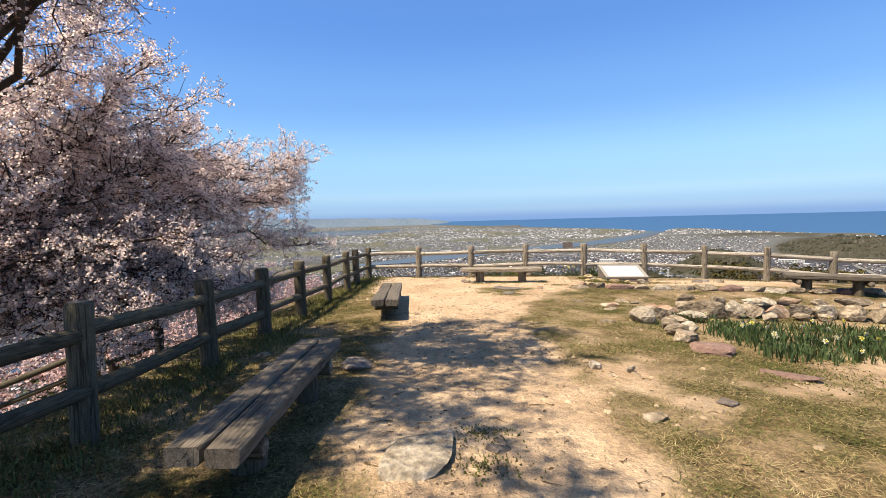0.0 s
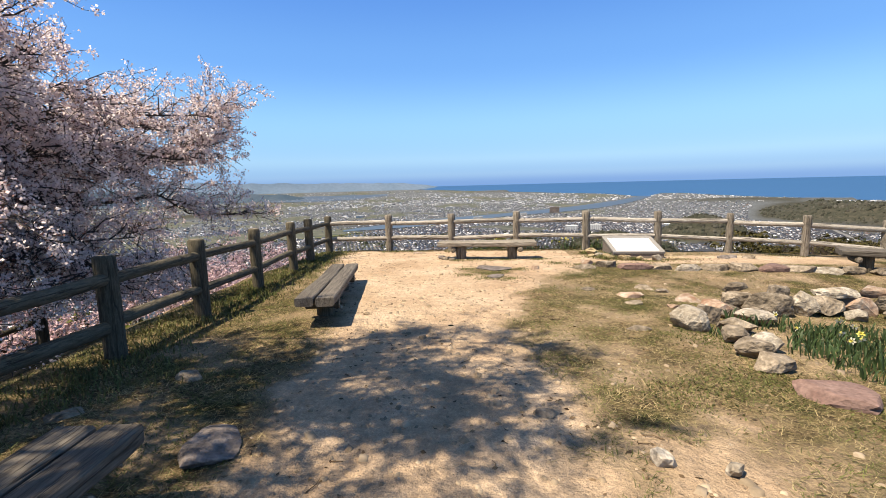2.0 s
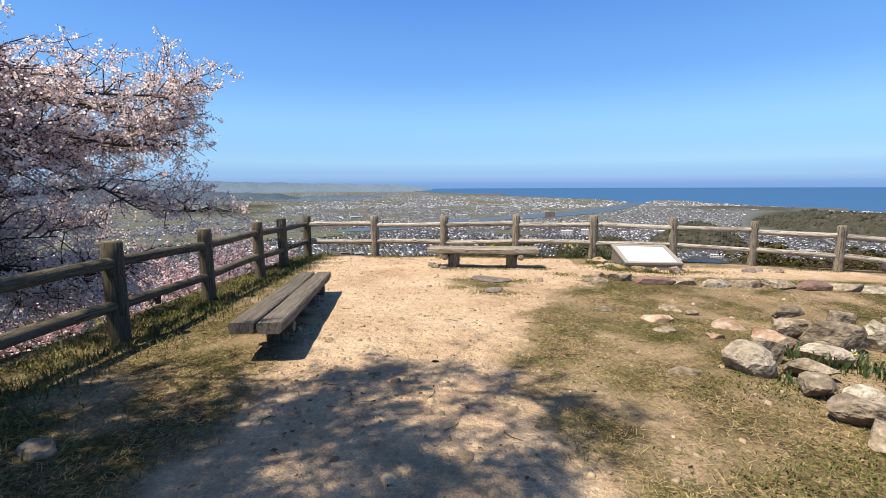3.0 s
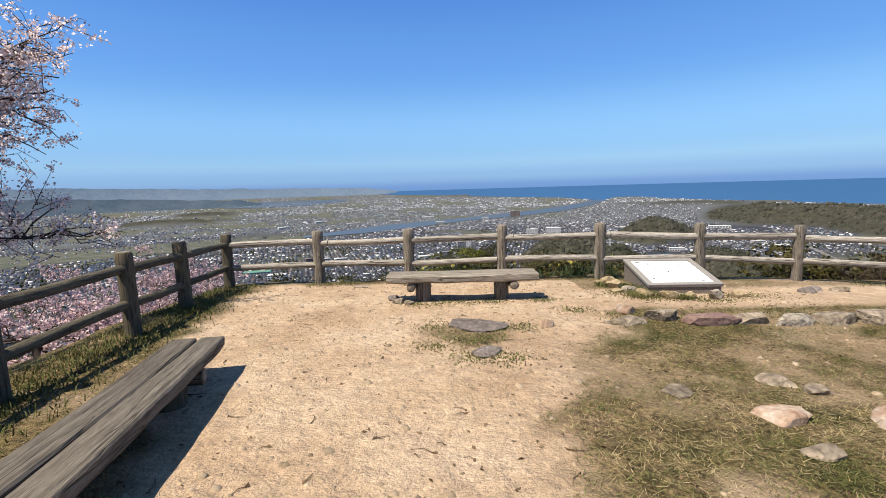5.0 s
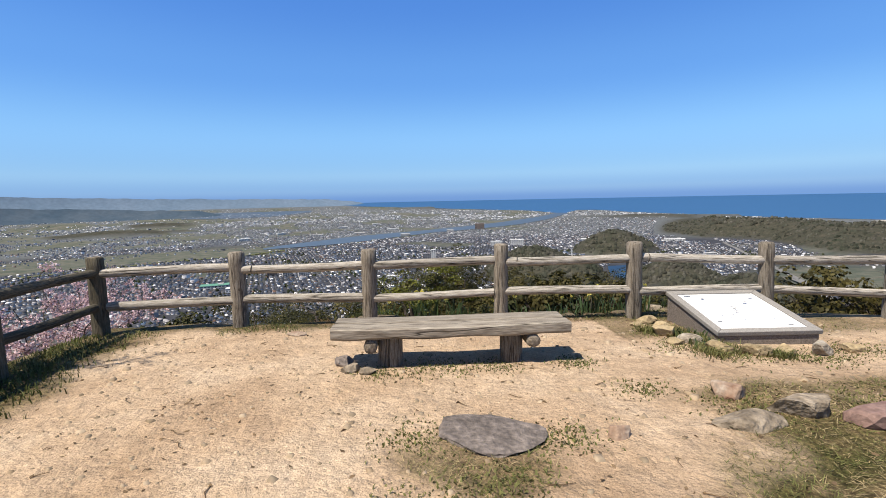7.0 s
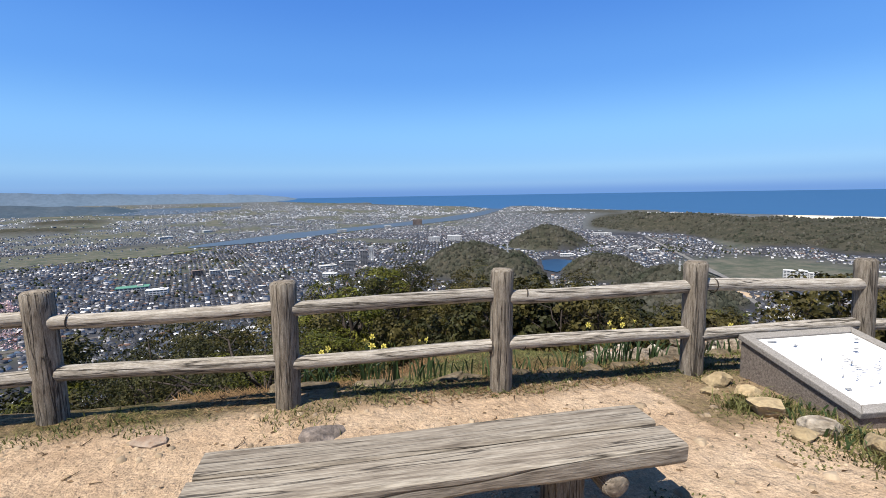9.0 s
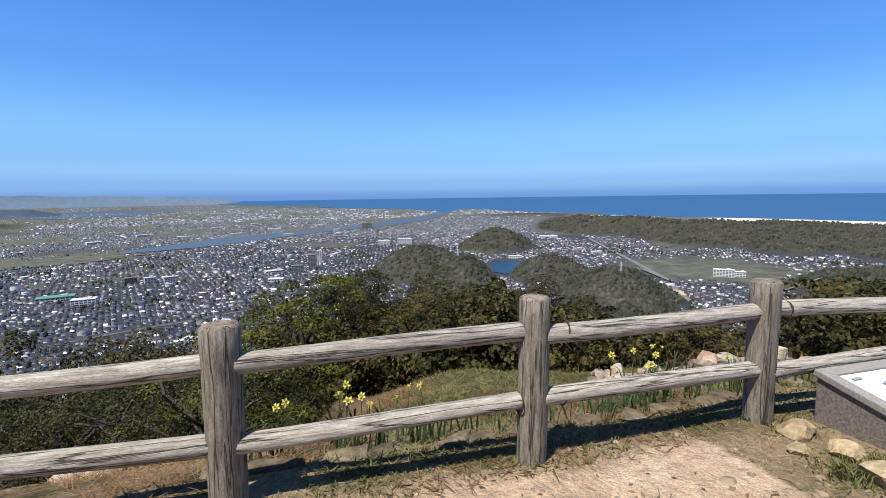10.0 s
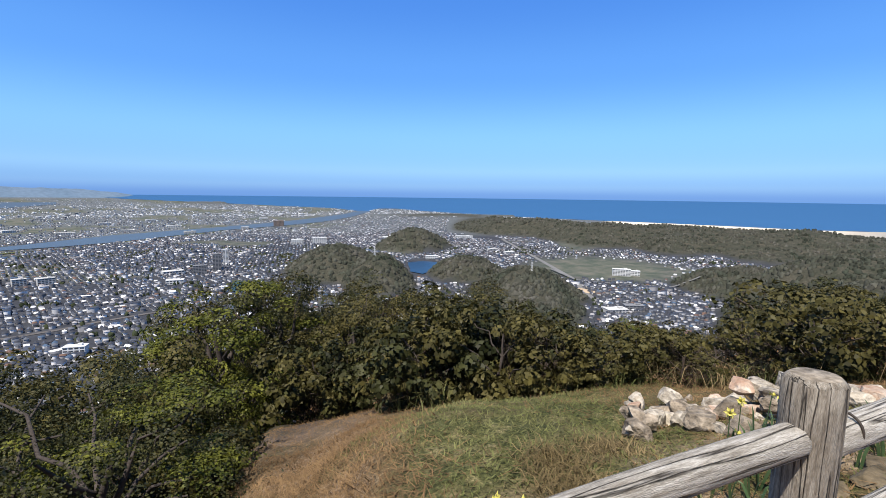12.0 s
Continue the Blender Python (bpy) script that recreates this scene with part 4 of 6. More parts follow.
def plant_wood():
    G = "trees on the slope below the lookout"
    kinds = [
        (leafy_tree("evergreen_tree", 1, 8, 3.0, M_EVER, "dense dark evergreen tree on the slope", 0.31, 1800, 15, group=G), 8, 4),
        (leafy_tree("evergreen_tree", 2, 8, 2.6, M_EVER, "dense dark evergreen tree on the slope", 0.30, 1700, 13, group=G), 8, 4),
        (leafy_tree("evergreen_tree", 3, 8, 3.2, M_OLIVE, "olive green broadleaf tree on the slope", 0.30, 1800, 15, group=G), 8, 4),
        (leafy_tree("spring_tree", 4, 8, 2.6, M_LIGHT, "tree with fresh yellow-green spring leaves on the slope", 0.27, 1800, 12, group=G), 8, 3),
        (leafy_tree("bare_tree", 5, 8, 2.8, M_RUST, "bare brown tree with fine twigs on the slope", 0.14, 6400, 14, bare=True, group=G), 8, 3),
    ]
    kinds.append((leafy_tree("thicket", 6, 8, 4.2, M_EVER, "dense dark evergreen thicket close below the fence", 0.088, 18000, 22, "shrub", 0.1, group=G, split=True), 8, 0))
    kinds += [(leafy_tree("evergreen_tree", 1, 8, 3.0, M_EVER, "dense dark evergreen tree close below the fence", 0.115, 17000, 15, group=G), 8, 0),
              (leafy_tree("evergreen_tree", 2, 8, 2.6, M_EVER, "dense dark evergreen tree close below the fence", 0.115, 16000, 13, group=G), 8, 0),
              (leafy_tree("evergreen_tree", 3, 8, 3.2, M_OLIVE, "olive green broadleaf tree close below the fence", 0.115, 17000, 15, group=G), 8, 0),
              (leafy_tree("spring_tree", 4, 8, 2.6, M_LIGHT, "yellow-green spring tree close below the fence", 0.105, 15000, 12, group=G), 8, 0)]
    bag = [k for k, kk in enumerate(kinds) for _ in range(kk[2])]
    rng = random.Random(8)
    spots = []
    used = set()
    for ring, (r0, r1, n) in enumerate(((7.5, 12.5, 36), (14, 18, 34), (19, 26, 44), (27, 38, 38), (40, 62, 32))):
        for i in range(n):
            az = -62 + 150 * (i + rng.uniform(0.15, 0.85)) / n
            r = rng.uniform(r0, r1)
            x, y = CX + r * math.sin(radians(az)), CY + r * math.cos(radians(az))
            if r < 13 and not -26 < az < -3:
                continue
            if -60 < az < -28 and r < 22:
                continue
            if 8 < az < 55 and r < (17 if az < 24 else 16):
                continue
            g = gz(x, y)
            lim = 1.5 - r * math.tan(radians(max(max(canopy(az), canopy(az - 5) if az < 6 else 0) - (0.9 if 7 < az < 19 and r > 26 else 0), 18.5 if r < 13 else 0))) - g
            h = min(lim * rng.uniform(0.84, 0.98), rng.uniform(7, 11))
            if h < 2.2:
                continue
            k = rng.choice(bag)
            if r < 13: k = 5 if az < -9 else rng.choice([9, 9, 8, 4])
            if 7 < az < 19: k = 4 if r > 26 else rng.choice([0, 1, 2, 0])
            if -2 < az < 6.5 and 13 < r < 27: k = 3
            if az > 56: k = rng.choice([2, 2, 4, 1, 3])
            if k < 4 and r < 24: k += 6
            spots.append((x, y, g, h, k, rng.uniform(0, 360)))
    for (x, y, g, h, k, a) in spots:
        s = h / 8
        w = s * rng.uniform(0.95, 1.3) if h > 4 or k == 5 else s * 1.5
        m = Matrix.Translation((x, y, g)) @ Matrix.Rotation(radians(a), 4, "Z") @ Matrix.Diagonal((w, w, s, 1))
        src = kinds[k][0]
        if k not in used:
            src.matrix_basis = m; used.add(k)
        else:
            c = copy_thing(src, Matrix.Identity(4)); c.matrix_basis = m
    # bushes along the rim of the grass
    B = "bushes at the edge of the mown slope"
    bush = [leafy_tree("bush", 21, 1.6, 1.0, M_OLIVE, "olive green bush at the edge of the grass", 0.11, 2300, 10, "bush", 0.15, group=B),
            leafy_tree("bush", 22, 1.6, 1.1, M_EVER, "dark evergreen bush at the edge of the grass", 0.125, 2300, 10, "bush", 0.12, group=B),
            leafy_tree("bare_bush", 23, 1.6, 0.9, M_RUST, "bare brown twiggy bush at the edge of the grass", 0.06, 1800, 10, "bush", 0.1, bare=True, group=B)]
    used = set()
    for i in range(120):
        az = -40 + 128 * (i + rng.uniform(0.1, 0.9)) / 120
        r = rng.uniform(9.6, 13.0) if az > 20 else rng.uniform(8, 13)
        if 14 < az < 22: r = rng.uniform(13, 15)
        if az > 62: r = rng.uniform(9.5, 13)
        x, y = CX + r * math.sin(radians(az)), CY + r * math.cos(radians(az))
        if (az < -8 and x < -3.5) or (3 < az < 25 and r < 13):
            continue
        g = gz(x, y)
        lim = 1.5 - r * math.tan(radians(canopy(az) + 1.0)) - g
        h = min(lim, rng.uniform(1.0, 2.2))
        if h < 0.5:
            continue
        k = rng.choice([0, 0, 1, 2]) if az < 50 else rng.choice([0, 0, 2, 2])
        s = h / 1.6
        m = Matrix.Translation((x, y, g)) @ Matrix.Rotation(rng.uniform(0, 6), 4, "Z") @ Matrix.Diagonal((max(s, 0.8), max(s, 0.8), s, 1))
        if k not in used:
            bush[k].matrix_basis = m; used.add(k)
        else:
            c = copy_thing(bush[k], Matrix.Identity(4)); c.matrix_basis = m


plant_wood()


def far_woods():
    """Crowns of the woods on the distant hills, as rough lumps."""
    rng = np.random.default_rng(4)
    n = 60000
    az = rng.uniform(-45, 82, n); r = np.exp(rng.uniform(math.log(620), math.log(3300), n))
    X = CX + r * np.sin(np.radians(az)); Y = CY + r * np.cos(np.radians(az))
    Z, d, wood, rr, a2, sea = land(X, Y, True)
    hill = (wood > 0.75) & ~sea & (d > 500)
    keep = np.flatnonzero(hill)[:10500]
    X, Y, Z, r = X[keep], Y[keep], Z[keep], r[keep]
    k = len(X)
    S = rng.uniform(3.2, 6.5, k) * (1 + 0.35 * np.clip(r / 2000 - 0.6, 0, 1))
    # a lump: squat ring, upper ring, small cap
    ring = np.linspace(0, 2 * math.pi, 5, endpoint=False)
    tpl = np.array([(math.cos(a), math.sin(a), -0.3) for a in ring] + [(0.75 * math.cos(a + 0.6), 0.75 * math.sin(a + 0.6), 0.55) for a in ring] + [(0.15 * math.cos(a), 0.15 * math.sin(a), 0.95) for a in ring])
    V = tpl[None] * (S[:, None, None] * rng.uniform(0.75, 1.25, (k, 15, 1))) + np.stack([X, Y, Z], -1)[:, None]
    q = []
    for lv in range(2):
        for j in range(5):
            q.append((lv * 5 + j, lv * 5 + (j + 1) % 5, lv * 5 + 5 + (j + 1) % 5, lv * 5 + 5 + j))
    Q = (np.array(q)[None] + 15 * np.arange(k)[:, None, None]).reshape(-1, 4)
    m = mat("distant_wood", [(0.036, 0.043, 0.031), (0.064, 0.066, 0.052), (0.100, 0.094, 0.08)], 0.012, 0.95, island=0.4, fine=0.1, spec=0.05)
    tagged(new("distant_woods", fastmesh("distant_woods", V.reshape(-1, 3), Q, m)), "grey-green and brown woods covering the distant hills", "woods", kind="stuff")


far_woods()


# ---- the town on the plain ----
def ramp_material(name, stops, rough=0.8, spec=0.3):
    m = bpy.data.materials.new(name)
    m.use_nodes = True
    n, l = m.node_tree.nodes, m.node_tree.links
    g = n.new("ShaderNodeNewGeometry"); r = n.new("ShaderNodeValToRGB")
    r.color_ramp.interpolation = "CONSTANT"
    e = r.color_ramp.elements
    e[0].position, e[0].color = stops[0][0], (*stops[0][1], 1)
    e[1].position, e[1].color = stops[1][0], (*stops[1][1], 1)
    for p, c in stops[2:]:
        x = e.new(p); x.color = (*c, 1)
    l.new(g.outputs["Random Per Island"], r.inputs["Fac"])
    b = n["Principled BSDF"]
    l.new(r.outputs["Color"], b.inputs["Base Color"])
    b.inputs["Roughness"].default_value = rough
    b.inputs["Specular IOR Level"].default_value = spec
    return m


M_HWALL = ramp_material("house_walls", [(0, (0.30, 0.295, 0.30)), (0.3, (0.42, 0.415, 0.42)), (0.5, (0.15, 0.145, 0.15)), (0.72, (0.70, 0.69, 0.69))])
# dark tile greys pushed towards blue, so the roofs carry the haze
M_HROOF = ramp_material("hazed_house_roofs", [(0, (0.029, 0.032, 0.043)), (0.4, (0.043, 0.048, 0.064)), (0.68, (0.082, 0.09, 0.112)), (0.80, (0.11, 0.065, 0.048)), (0.84, (0.05, 0.08, 0.13)), (0.88, (0.27, 0.26, 0.27)), (0.95, (0.72, 0.72, 0.74))], 0.75)
M_FROOF = ramp_material("works_roofs", [(0, (0.10, 0.10, 0.11)), (0.25, (0.24, 0.25, 0.27)), (0.45, (0.50, 0.52, 0.55)), (0.6, (0.16, 0.22, 0.28)), (0.67, (0.76, 0.77, 0.79))], 0.6)

BANDS = {"north": ([-40, -30, -23.4, -16.8, -12.6, -8.4, -4.3, 0.6, 6.0, 12.0, 15.8, 19.1, 20.8], [5.7, 5.65, 5.5, 5.5, 5.1, 4.75, 4.38, 4.1, 3.75, 3.25, 2.8, 2.35, 1.98]),
         "south": ([-40, -30, -23.4, -16.8, -12.6, -8.4, -4.3, 0.6, 6.0, 12.0, 16.4, 19.6, 22.2], [6.1, 6.0, 5.83, 5.8, 5.5, 5.35, 5.1, 4.65, 4.12, 3.72, 3.3, 2.75, 2.0])}


def build_town():
    rng = np.random.default_rng(12)
    n = 170000
    az = rng.uniform(-50, 76, n)
    u = rng.uniform(0, 1, n)
    dep = np.where(u < 0.66, np.degrees(np.arctan(200 / np.sqrt(rng.uniform(480 ** 2, 2400 ** 2, n)))), rng.uniform(0.75, 4.9, n))
    r = np.where(dep > 5.71, 200 / np.tan(np.radians(dep)), 2000 + (5.71 - dep) * 2950 / 5.36)
    true = 200 / np.tan(np.radians(dep))
    sc = r / true
    X = CX + r * np.sin(np.radians(az)); Y = CY + r * np.cos(np.radians(az))
    # blocks along streets
    reg = np.floor(nz(X, Y, 0.0013, 2) * 2.5) * 0.5 + 0.25
    c, s = np.cos(reg), np.sin(reg)
    a, b = X * c + Y * s, -X * s + Y * c
    st = np.where(sc > 0.85, 1.0, sc)
    pa, pb = np.where(r < 1150, 8.6, 12.5) * st, np.where(r < 1150, 7.6, 11.0) * st
    ia, ib = np.round(a / pa), np.round(b / pb)
    a = ia * pa + rng.normal(size=n) * 0.8; b = ib * pb + rng.normal(size=n) * 1.0
    street = (np.mod(ia, 6) < 0.5) | (np.mod(ib, 3) < 0.5)
    _, uniq = np.unique(np.stack([ia, ib, np.round(reg * 10), pa], -1), axis=0, return_index=True)
    first = np.zeros(n, bool); first[uniq] = True
    X2, Y2 = a * c - b * s, a * s + b * c
    Z, d, wood, rr, az2, sea = land(X2, Y2, True)
    D = dip(rr)
    river = (D < np.interp(az2, *BANDS["south"]) + 0.08) & (D > np.interp(az2, *BANDS["north"]) - 0.08) & (az2 < 22.0)
    field = sstep(0.25, 0.6, nz(X2, Y2, 0.004, 3)) * (D > 4.5) * (D < 6.5)
    field = np.maximum(field, sstep(1, 0.6, np.hypot((az2 - 50) / 12, (D - 8.2) / 1.7)))
    field = np.maximum(field, 0.92 * far_fields(az2, D))
    rails = (np.abs(D - np.interp(az2, [-30, -13.2, -9.2, -5.7, -1.8, 2.4, 9], [13.4, 13.1, 13.0, 12.7, 12.45, 12.3, 11.6])) < 0.22) & (az2 < 9)
    rails = rails | ((np.abs(D - np.interp(az2, [36.5, 38.9, 43, 46.4, 49.5], [4.9, 5.6, 7.65, 9.4, 12.2])) < 0.25) & (az2 > 33) & (az2 < 49.5))
    dune = (az2 > 46) & (D < 3.6)
    pond = (np.hypot((az2 - 7.0) / 1.2, (D - 10.4) / 0.7) < 1) | (np.hypot((az2 - 28.5) / 2.5, (D - 8.8) / 1.2) < 1)
    ok = first & (wood < 0.06) & ~sea & ~river & ~pond & (rng.uniform(size=n) > field) & ~(street & (rng.uniform(size=n) < 0.6)) & ~rails & ~dune & (rng.uniform(size=n) < 0.9 - 0.3 * sstep(-0.1, 0.7, nz(X2, Y2, 0.012, 5))) & (rr < coast(az2) - 40) & (d > 380)
    k = np.flatnonzero(ok)[:36000]
    X, Y, Z, reg, sc = X2[k], Y2[k], Z[k], reg[k], st[k]
    m = len(k)
    big = rng.uniform(size=m) < np.where(sc < 0.9, 0.3, 0.02 + 0.10 * sstep(0.3, 0.8, nz(X, Y, 0.006, 1)))
    W = np.where(big, rng.uniform(10, 22, m) * np.where(sc < 0.9, 1.7, 1.0), rng.uniform(4.6, 7.4, m)) * sc; L = np.where(big, rng.uniform(6, 12, m), rng.uniform(4.0, 5.8, m)) * sc
    H = np.where(big, rng.uniform(3.5, 9, m), rng.uniform(2.6, 4.2, m)) * sc
    RH = np.where(big, 0.4, rng.uniform(1.5, 2.4, m)) * sc
    rot = reg + rng.normal(size=m) * 0.16 + (rng.uniform(size=m) < 0.4) * math.pi / 2
    cs, sn = np.cos(rot), np.sin(rot)
    sq = np.array([(-1, -1), (1, -1), (1, 1), (-1, 1)]) * 0.5

    def ring(w, l, z):
        x = sq[None, :, 0] * w[:, None]; y = sq[None, :, 1] * l[:, None]
        return np.stack([X[:, None] + x * cs[:, None] - y * sn[:, None], Y[:, None] + x * sn[:, None] + y * cs[:, None], (Z + z)[:, None] + 0 * x], -1)
    V = np.concatenate([ring(W, L, -1.0 + 0 * H), ring(W, L, H), ring(W + 0.6 * sc, L + 0.6 * sc, H), ring(np.where(big, W, W + 0.5 * sc), np.where(big, L, L * 0.05), H + RH)], 1)
    q, mi = [], []
    for j in range(4):
        q.append((j, (j + 1) % 4, 4 + (j + 1) % 4, 4 + j)); mi.append(0)
    for j in range(4):
        q.append((8 + j, 8 + (j + 1) % 4, 12 + (j + 1) % 4, 12 + j)); mi.append(1)
    q.append((12, 13, 14, 15)); mi.append(1)
    Q = (np.array(q)[None] + 16 * np.arange(m)[:, None, None]).reshape(-1, 4)
    mi = np.tile(mi, m).reshape(m, -1)
    mi = np.where((sc < 0.9)[:, None] & (mi == 1), 2, mi)
    me = fastmesh("town_houses", V.reshape(-1, 3), Q, [M_HWALL, M_HROOF, M_FROOF], False, mi.ravel())
    tagged(new("town_houses", me), "thousands of small houses with dark tiled and pale roofs", "houses", kind="stuff")


build_town()


def town_trees():
    """Clumps of garden and shrine trees between the houses."""
    rng = np.random.default_rng(31)
    n = 9000
    az = rng.uniform(-50, 74, n); r = np.sqrt(rng.uniform(470 ** 2, 1900 ** 2, n))
    X = CX + r * np.sin(np.radians(az)); Y = CY + r * np.cos(np.radians(az))
    Z, d, wood, *_ = land(X, Y, True)
    D = dip(r)
    river = (D < np.interp(az, *BANDS["south"]) + 0.1) & (az < 22.0)
    inpond = (np.hypot((az - 28.5) / 2.8, (D - 8.8) / 1.4) < 1) | (np.hypot((az - 7.0) / 1.4, (D - 10.4) / 0.9) < 1) | (np.hypot((az - 50) / 12, (D - 8.2) / 1.7) < 0.9)
    k = np.flatnonzero((wood < 0.1) & ~inpond & ~river & (d > 400) & (nz(X, Y, 0.012, 5) + 0.6 * nz(X, Y, 0.05, 2) + rng.normal(size=n) * 0.25 > 0.35))[:2600]
    X, Y, Z = X[k], Y[k], Z[k]
    k = len(X)
    S = rng.uniform(2.0, 4.4, k)
    ring = np.linspace(0, 2 * math.pi, 5, endpoint=False)
    tpl = np.array([(math.cos(a), math.sin(a), 0.0) for a in ring] + [(0.9 * math.cos(a + 0.6), 0.9 * math.sin(a + 0.6), 1.0) for a in ring] + [(0.2 * math.cos(a), 0.2 * math.sin(a), 1.7) for a in ring])
    V = tpl[None] * (S[:, None, None] * rng.uniform(0.75, 1.25, (k, 15, 1))) + np.stack([X, Y, Z], -1)[:, None]
    q = [(lv * 5 + j, lv * 5 + (j + 1) % 5, lv * 5 + 5 + (j + 1) % 5, lv * 5 + 5 + j) for lv in range(2) for j in range(5)]
    Q = (np.array(q)[None] + 15 * np.arange(k)[:, None, None]).reshape(-1, 4)
    m = mat("town_tree", [(0.03, 0.042, 0.022), (0.06, 0.066, 0.036)], 0.02, 0.95, island=0.35, fine=0.1, spec=0.05)
    tagged(new("town_trees", fastmesh("town_trees", V.reshape(-1, 3), Q, m)), "dark garden trees scattered between the houses of the town", "trees", kind="stuff")


town_trees()


def far_hills():
    """The low hills on the horizon beyond the lagoon, coloured blue to stand for haze."""
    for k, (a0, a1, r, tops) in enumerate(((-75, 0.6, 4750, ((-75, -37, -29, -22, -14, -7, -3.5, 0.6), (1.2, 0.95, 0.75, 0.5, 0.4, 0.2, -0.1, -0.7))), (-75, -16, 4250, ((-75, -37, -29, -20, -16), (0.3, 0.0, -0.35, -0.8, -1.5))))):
        # the farther range is paler: more haze in its base colour
        m = mat("haze_blue_hills", ([(0.13, 0.19, 0.265), (0.16, 0.22, 0.30)], [(0.06, 0.095, 0.135), (0.10, 0.13, 0.165)])[k], 0.004, 1.0, fine=0.12, spec=0.0)
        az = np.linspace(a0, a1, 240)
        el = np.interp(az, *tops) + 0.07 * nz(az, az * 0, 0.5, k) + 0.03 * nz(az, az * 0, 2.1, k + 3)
        rows = []
        for f, back in ((-0.05, 0), (0.35, 90), (0.7, 160), (1.0, 200)):
            rr = r + back
            base = float(plain(np.array(r - 40.0)))
            z = base + (np.tan(np.radians(el)) * rr - base) * f + 4 * f * nz(az, az * 0 + f * 3, 1.3, 2)
            rows.append(np.stack([CX + rr * np.sin(np.radians(az)), CY + rr * np.cos(np.radians(az)), z], -1))
        V = np.stack(rows).reshape(-1, 3); n = len(az)
        i, j = np.meshgrid(np.arange(3), np.arange(n - 1), indexing="ij")
        q = np.stack([i * n + j, i * n + j + 1, (i + 1) * n + j + 1, (i + 1) * n + j], -1).reshape(-1, 4)
        tagged(new("backdrop", fastmesh("backdrop", V, q, m, True)), "low hills on the horizon with blue haze painted into their colour", "hills", kind="structure")


far_hills()

M_CONC = mat("pale_concrete", [(0.55, 0.54, 0.52), (0.70, 0.69, 0.67)], 0.1, 0.8, fine=0.08)
M_WHITEB = mat("white_render", [(0.74, 0.74, 0.73), (0.82, 0.82, 0.81)], 0.1, 0.7, fine=0.05)
M_GREYB = mat("grey_facade", [(0.20, 0.20, 0.21), (0.28, 0.28, 0.29)], 0.1, 0.7, fine=0.08)
M_BROWNB = mat("brown_facade", [(0.24, 0.18, 0.15), (0.30, 0.23, 0.19)], 0.1, 0.7, fine=0.08)
M_GLASSB = mat("dark_window", [(0.03, 0.04, 0.05), (0.07, 0.08, 0.10)], 0.2, 0.2, fine=0.05)
M_GREENR = mat("green_roof", [(0.10, 0.28, 0.19), (0.16, 0.36, 0.26)], 0.1, 0.6, fine=0.05)
M_MOAT = water("moat_water", (0.016, 0.036, 0.028), 0.4)
M_ROAD = mat("road_asphalt", [(0.16, 0.155, 0.15), (0.24, 0.235, 0.225)], 0.05, 0.9, fine=0.1)
M_TRACK = mat("railway_ballast", [(0.10, 0.09, 0.085), (0.16, 0.145, 0.135)], 0.08, 0.95, fine=0.15)
M_PITCH = mat("bare_sports_ground", [(0.48, 0.36, 0.24), (0.58, 0.45, 0.32)], 0.02, 0.95, fine=0.06)


def box_mesh(name, w, l, z0, z1, m, bevel=0.0):
    bm = bmesh.new()
    bmesh.ops.create_cube(bm, size=1.0)
    for v in bm.verts:
        v.co = Vector((v.co.x * w, v.co.y * l, z0 + (v.co.z + 0.5) * (z1 - z0)))
    if bevel:
        bmesh.ops.bevel(bm, geom=bm.edges[:], offset=bevel, segments=1, affect="EDGES")
    me = bpy.data.meshes.new(name); bm.to_mesh(me); bm.free()
    me.materials.append(m)
    return me


def building(az, dep, w, l, h, m, label, turn=0.0, roof=None, name="building", floors=None):
    x, y, z, r = far(az, dep)
    z = gz(x, y)
    s = 1.0 if dep > 5.71 else r * math.tan(radians(dep)) / 200
    b = thing(name, Matrix.Translation((x, y, z)) @ Matrix.Rotation(radians(-az + turn), 4, "Z") @ Matrix.Diagonal((s, s, s, 1)), label, "building")
    part("wall", box_mesh("wall", w, l, -2, h, m), b)
    part("roof", box_mesh("roof", w + 0.8, l + 0.8, h, h + 0.7, roof or m), b)
    part("roof_house", box_mesh("roof_house", w * 0.16 + 1, l * 0.35, h + 0.7, h + 3.2, m), b, Matrix.Translation((w * 0.22, 0, 0)))
    fl = floors or max(1, int(h / 3.3))
    hh = h / fl
    cols = max(2, min(8, int(w / 6)))
    for f in range(fl):
        for c in range(cols):
            part("window", box_mesh("window", w / cols * 0.72, 0.2, 0, hh * 0.45, M_GLASSB), b, Matrix.Translation((-w / 2 + w / cols * (c + 0.5), -l / 2 - 0.08, f * hh + hh * 0.33)))


building(5.0, 8.4, 20, 18, 42, M_GREYB, "tall dark grey apartment tower in the town")
building(3.3, 8.75, 30, 16, 22, M_GREYB, "dark grey office block beside the tower")
building(5.9, 7.9, 14, 14, 44, M_WHITEB, "slim white high-rise tower in the town")
building(-7.9, 15.4, 24, 12, 10, M_WHITEB, "white four-storey block near the foot of the hill", -22)
building(-17.2, 10.0, 40, 22, 12, M_WHITEB, "white factory hall in the town", -10)
building(-19.3, 9.3, 62, 30, 9, M_CONC, "long shed with a green roof", -6, M_GREENR)
building(-13.3, 8.4, 26, 14, 14, M_BROWNB, "brown apartment block in a row of blocks", 8)
building(-11.6, 8.55, 24, 14, 14, M_CONC, "pale apartment block in a row of blocks", 8)
building(-9.7, 8.7, 30, 14, 15, M_CONC, "pale apartment block in a row of blocks", 8)
building(0.7, 8.6, 46, 24, 9, M_CONC, "wide pale store building in the town", 14)
